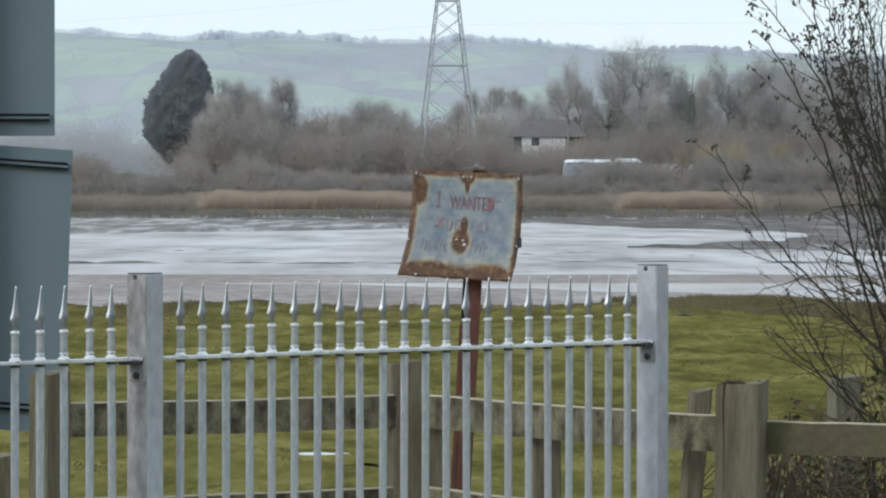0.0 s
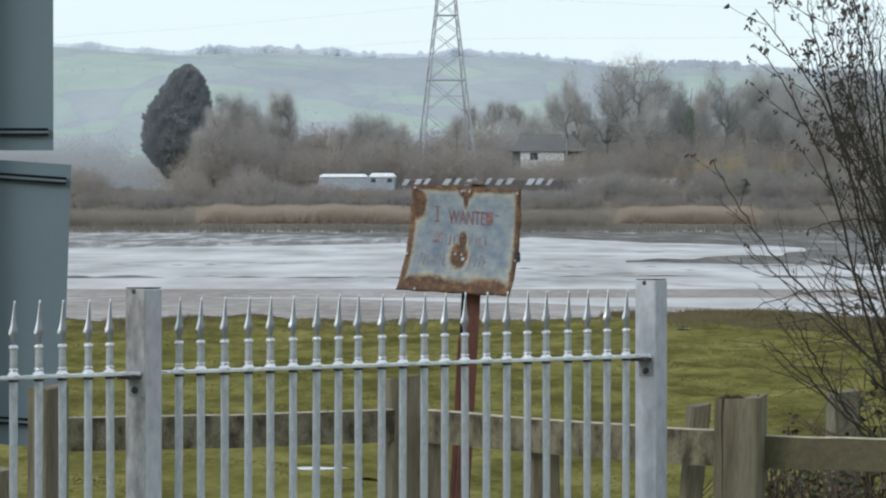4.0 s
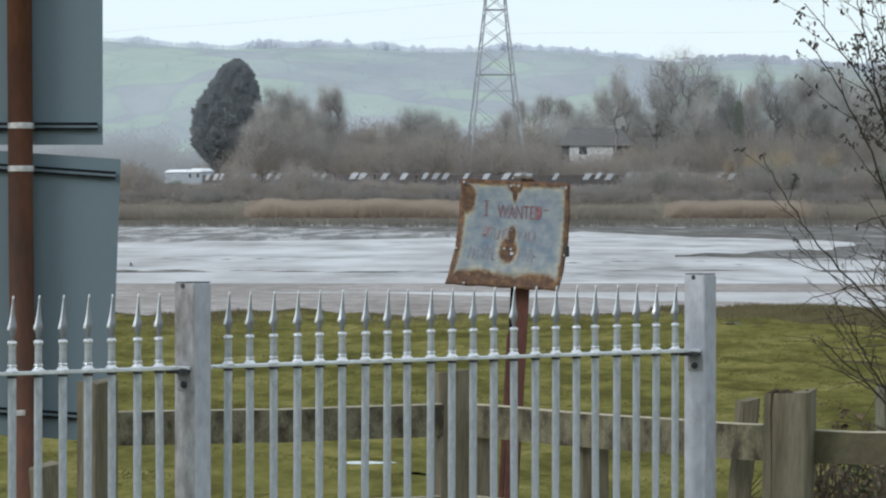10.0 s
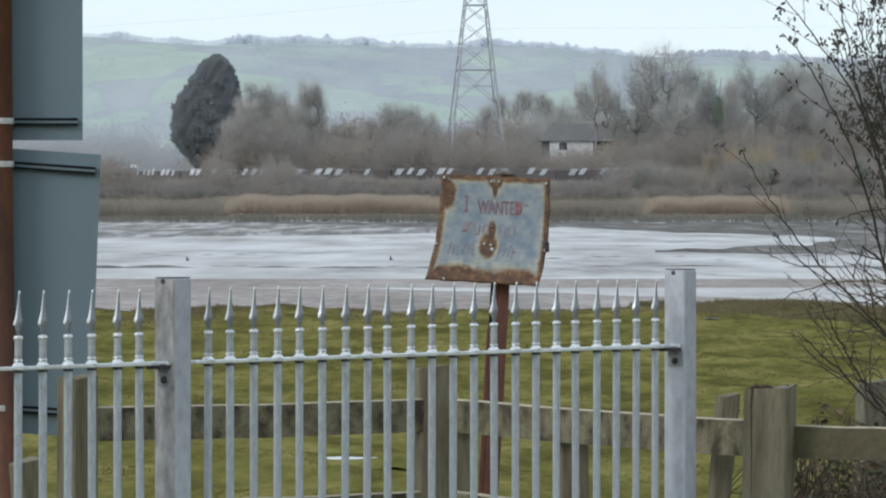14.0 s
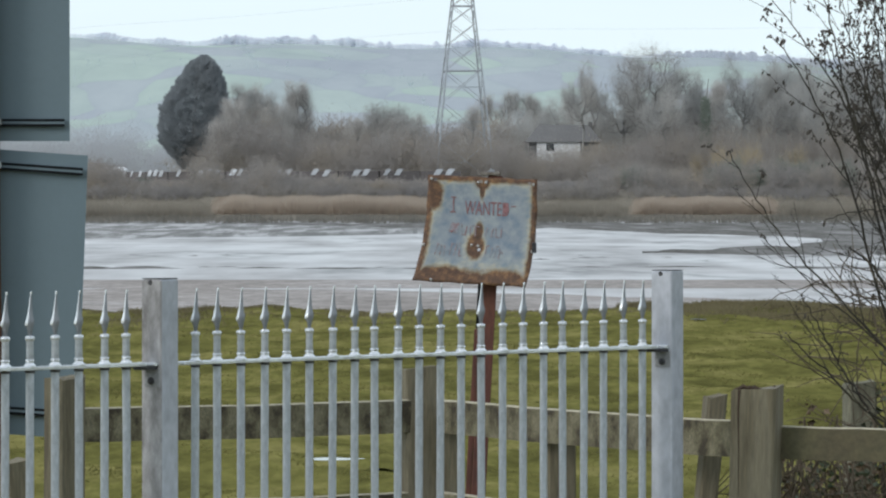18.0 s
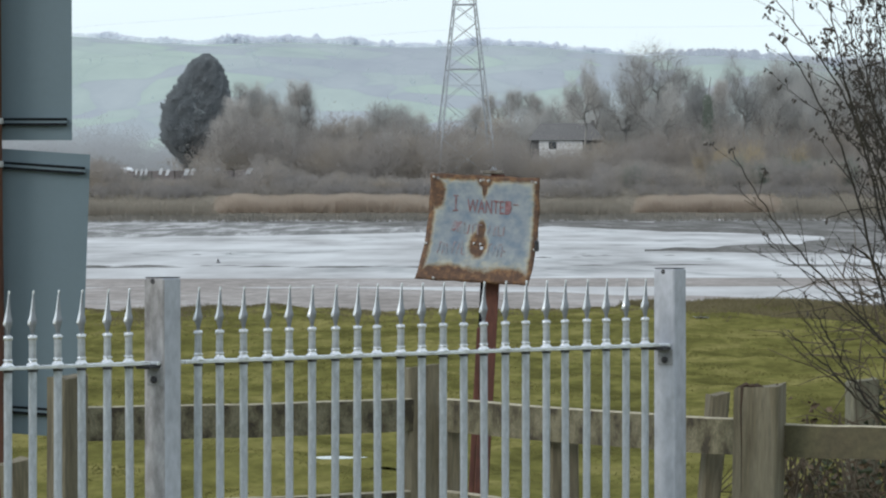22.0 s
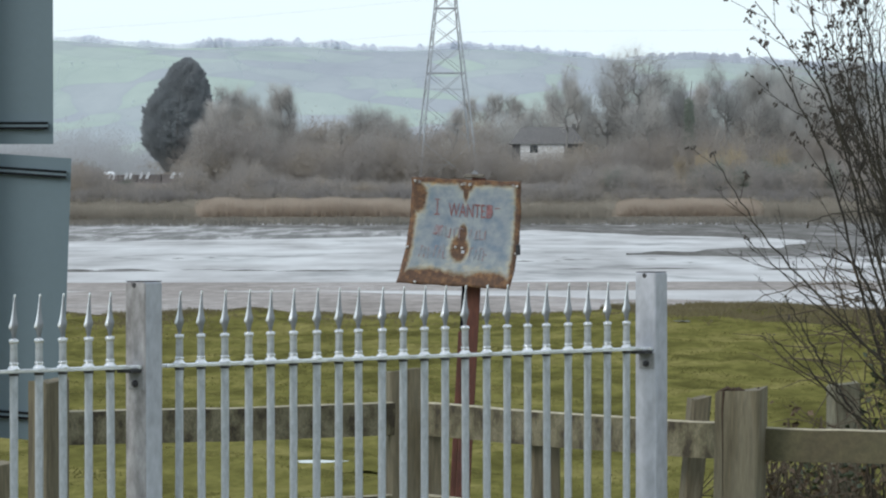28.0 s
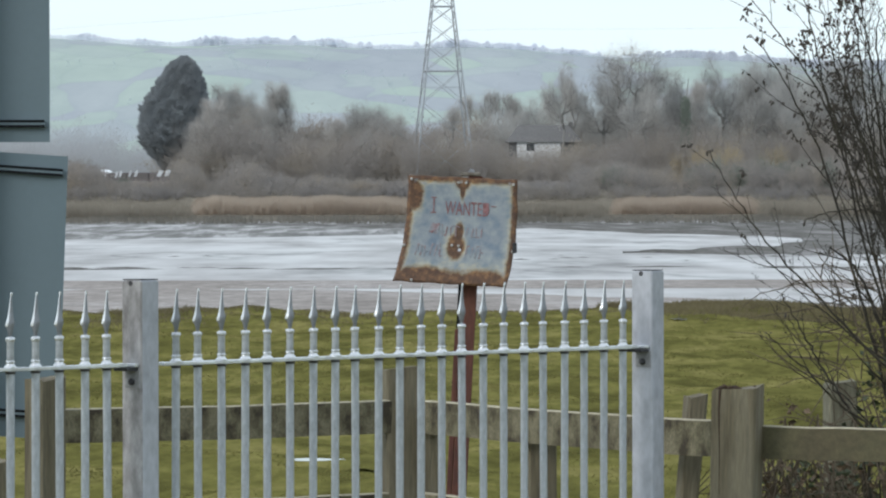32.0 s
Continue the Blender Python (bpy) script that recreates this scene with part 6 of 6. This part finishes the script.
stem((1.87, 0.3), (1.80, 1.45), (1.55, 1.56), 18.25, 0.0170, 6)
for k in range(4):
    x, top = rr.uniform(1.62, 1.86), rr.uniform(2.35, 2.75)
    stem((x + 0.22, 1.0), (x + 0.05, 0.8 * top), (x, top), rr.uniform(18.3, 19.0), rr.uniform(0.004, 0.0065), 13)
# the thicket of stems behind them
for k in range(34):
    x, y = rr.uniform(1.93, 2.7), rr.uniform(18.2, 19.8)
    top = rr.uniform(1.2, 2.15) if k % 4 else rr.uniform(2.2, 2.8)
    lean = rr.uniform(-0.3, 0.1) * top
    stem((x, 0.3), (x + rr.uniform(-0.1, 0.5) * lean, 0.62 * top), (x + lean, top), y, rr.uniform(0.004, 0.008), 12)
for k in range(16):
    x, y, top = rr.uniform(1.92, 2.35), rr.uniform(18.3, 19.6), rr.uniform(1.5, 2.4)
    lean = rr.uniform(-0.22, 0.08) * top
    stem((x, 0.3), (x + rr.uniform(-0.2, 0.6) * lean, 0.6 * top), (x + lean, top), y, rr.uniform(0.005, 0.010), 12)
for k in range(64):
    x, y, z = rr.uniform(1.84, 2.25), rr.uniform(18.1, 19.2), rr.uniform(0.75, 2.05)
    side = -1 if rr.random() < 0.65 else 0.8
    stem((x, z - 0.3), (x + 0.12 * side, z + 0.05), (x + side * rr.uniform(0.08, 0.32), z + rr.uniform(-0.12, 0.3)), y, rr.uniform(0.0025, 0.0045), 7)
cat_mesh = Geo().tube([(0, 0, 0.1), (0.02, 0, -0.35), (0.0, 0, -0.75), (-0.05, 0, -1.05)], [0.10, 0.27, 0.24, 0.06], 6).mesh("catkin", CATKIN)
buds = [c for c in buds if c.x < 2.1]
rr.shuffle(buds)
hung = []
for c in sorted(buds, key=lambda q: q.x)[:400]:
    for k in range(rr.choice((1, 2, 3, 4))):
        hung.append(Matrix.Translation(c + Vector((rr.gauss(0, 0.009), rr.gauss(0, 0.01), rr.uniform(-0.014, 0.008)))) @ pose(0, 0, 0, rr.gauss(0, 25), rr.gauss(0, 38), 0) @ Matrix.Scale(rr.uniform(0.010, 0.020), 4))
for m in hung[:290]:
    part("catkin", cat_mesh, CATKIN, bush, m=m)
rest = Geo()
for m in hung[290:]:
    base = len(rest.v)
    rest.v += [m @ v.co for v in cat_mesh.vertices]
    rest.f += [tuple(base + i for i in f.vertices) for f in cat_mesh.polygons]
tagged(part("catkins", rest, CATKIN, bush), "small dry catkins", kind="stuff")

# brambles and ivy at the foot of the bush
bram = Geo()
for k in range(260):
    x, y = rr.uniform(1.2, 2.0), rr.uniform(17.5, 18.6)
    a = rr.uniform(0, 6.28)
    ln = rr.uniform(0.12, 0.4)
    z0 = rr.uniform(0.3, 0.74 + 0.9 * max(0.0, min(1.0, (x - 1.65) / 0.3)))
    bram.tube([(x, y, z0 - 0.1), (x + 0.35 * ln * math.cos(a), y + 0.3 * ln * math.sin(a), z0 + rr.uniform(0.02, 0.2)),
               (x + ln * math.cos(a), y + 0.6 * ln * math.sin(a), z0 + rr.uniform(-0.15, 0.1))], [0.004, 0.0035, 0.002], 4)
for k in range(150):
    x, y, z0 = 2.0 - 0.5 * rr.random() ** 1.6, rr.uniform(18.0, 19.2), rr.uniform(0.75, 1.45)
    a, ln = rr.uniform(1.2, 3.6), rr.uniform(0.12, 0.34)
    p = [Vector((x, y, z0))]
    for s in range(3):
        p.append(p[-1] + Vector((math.cos(a), rr.uniform(-0.4, 0.4), math.sin(a))) * (ln / 3))
        a += rr.uniform(-0.6, 0.6)
    bram.tube(p, [0.003, 0.0025, 0.002, 0.001], 4)
tagged(part("brambles", bram, BRAMBLE), "tangle of thin dead bramble stems", "brambles", kind="stuff")
leaf = Geo()
for k in range(900):
    x, y = rr.uniform(1.25, 2.1), rr.uniform(17.7, 19.3)
    z = rr.uniform(0.2, 0.72 + 0.8 * max(0.0, min(1.0, (x - 1.55) / 0.4))) 
    s = rr.uniform(0.010, 0.024)
    m = Matrix.Translation((x, y, z)) @ Euler((rr.uniform(0, 6), rr.uniform(0, 6), rr.uniform(0, 6))).to_matrix().to_4x4()
    b = len(leaf.v)
    leaf.v += [m @ Vector(p) for p in ((0, -s, 0), (0.7 * s, -0.2 * s, 0.25 * s), (0, s, 0), (-0.7 * s, -0.2 * s, 0.25 * s))]
    leaf.f += [(b, b + 1, b + 2), (b, b + 2, b + 3)]
dead = Geo()
for k in range(520):
    x, y = rr.uniform(1.15, 2.0), rr.uniform(17.6, 18.6)
    z, s = rr.uniform(0.4, 0.74 + (0.22 if 1.3 < x < 1.5 and k % 3 == 0 else 0)), rr.uniform(0.009, 0.024)
    m = Matrix.Translation((x, y, z)) @ Euler((rr.uniform(0, 6), rr.uniform(0, 6), rr.uniform(0, 6))).to_matrix().to_4x4()
    b = len(dead.v)
    dead.v += [m @ Vector(p) for p in ((0, -s, 0), (0.6 * s, -0.2 * s, 0.3 * s), (0, s, 0), (-0.6 * s, -0.2 * s, 0.3 * s))]
    dead.f += [(b, b + 1, b + 2), (b, b + 2, b + 3)]
tagged(part("dead_leaves", dead, DEAD_LEAF), "withered brown bramble leaves behind the fence rail", "leaves", kind="stuff")
tagged(part("ivy_leaves", leaf, IVY), "dark ivy and bramble leaves at the foot of the bush", "ivy", kind="stuff")

# ---- birds over the mud ----
def bird():
    """A small dark wader in level flight, with two beating wings."""
    body = thing("bird", "small dark wading bird flying low over the mud", "bird", "birds over the river")
    part("body", Geo().tube([(-0.12, 0, 0.0), (-0.065, 0, 0), (0.0, 0, 0.004), (0.065, 0, 0.008), (0.1, 0, 0.015), (0.14, 0, 0.008)], [0.009, 0.026, 0.042, 0.034, 0.023, 0.005], 8), FEATHER, body)
    wings = []
    for s in (-1, 1):
        g = Geo()
        for z in (0.0, 0.006):
            g.v += [(-0.045, 0, z), (0.05, 0, z), (0.04, s * 0.12, z + 0.015), (-0.03, s * 0.26, z), (-0.05, s * 0.12, z + 0.008)]
        g.f = [(0, 1, 2, 3, 4), (9, 8, 7, 6, 5)] + [(i, i + 5, (i + 1) % 5 + 5, (i + 1) % 5) for i in range(5)]
        wings.append(part("wing", g, FEATHER, body))
    return body, wings


# seconds, metres east of the line of view, height; they settle on the mud behind the notice
FLIGHTS = (
    ((0, -59.5, -1.3), (9.5, -20.4, -1.4), (10.5, -16.2, -1.47), (11, -13.6, -1.47), (11.6, -11.1, -1.4), (14, -1, -1.6), (15, 1.5, -1.8), (32, 1.5, -1.8)),
    ((0, -64, -0.8), (10.5, -18.9, -0.78), (12, -13.2, -0.53), (12.5, -11.1, -1.0), (13, -8.85, -1.2), (15, -0.5, -1.6), (16, 0.6, -1.8), (32, 0.6, -1.8)),
    ((0, -71, -1.3), (13.5, -16.2, -1.5), (14, -14.6, -1.4), (14.5, -13.2, -0.95), (17.5, 2.2, -1.6), (18, 2.6, -1.8), (32, 2.6, -1.8)),
    ((0, -86, -1.0), (19.5, -20.6, -0.8), (20, -18.2, -0.89), (20.5, -16.9, -1.38), (21, -15.25, -1.45), (22, -12.5, -1.54), (25.5, 0, -1.6), (26, 0.3, -1.8), (32, 0.3, -1.8)),
    ((0, 3.4, -1.8), (20.5, 3.4, -1.8), (21, 2.8, -1.6), (24.5, -11.8, -1.3), (25, -13.5, -1.04), (25.5, -15.2, -0.7), (29, -27, -0.2), (32, -38, 0.0)),
)
FLOCK = [(bird(), flight) for flight in FLIGHTS]


def motions():
    """The goods train runs westwards along the far bank, round the bend, and slows down; birds fly over the mud."""
    times, places = zip(*TRAIN_RUN)
    smoothed = [(0.5 * i, sum(float(np.interp(0.5 * i + q, times, places)) for q in (-0.5, 0.0, 0.5)) / 3) for i in range(1, 64)]
    run = [(0, places[0])] + smoothed + [(32, places[-1])]
    for vehicle, behind, length in VEHICLES:
        rows = []
        for t, s in run:
            head, tail = on_track(s - behind), on_track(s - behind - length)
            rows.append((t, pose(*head, 0, 0, math.degrees(math.atan2(tail.y - head.y, tail.x - head.x)))))
        walk(vehicle, rows)
    for k, ((body, wings), flight) in enumerate(FLOCK):
        west = flight[-1][1] < flight[0][1]
        walk(body, [(t, pose(x, 236 + 0.5 * k, z, 0, 0, 180 if west else 0)) for t, x, z in flight])
        for side, wing in zip((-1, 1), wings):
            walk(wing, [(0.2 * i, pose(0, 0, 0.02, side * (8 + 34 * (-1) ** i), 0, 0)) for i in range(161)])


motions()
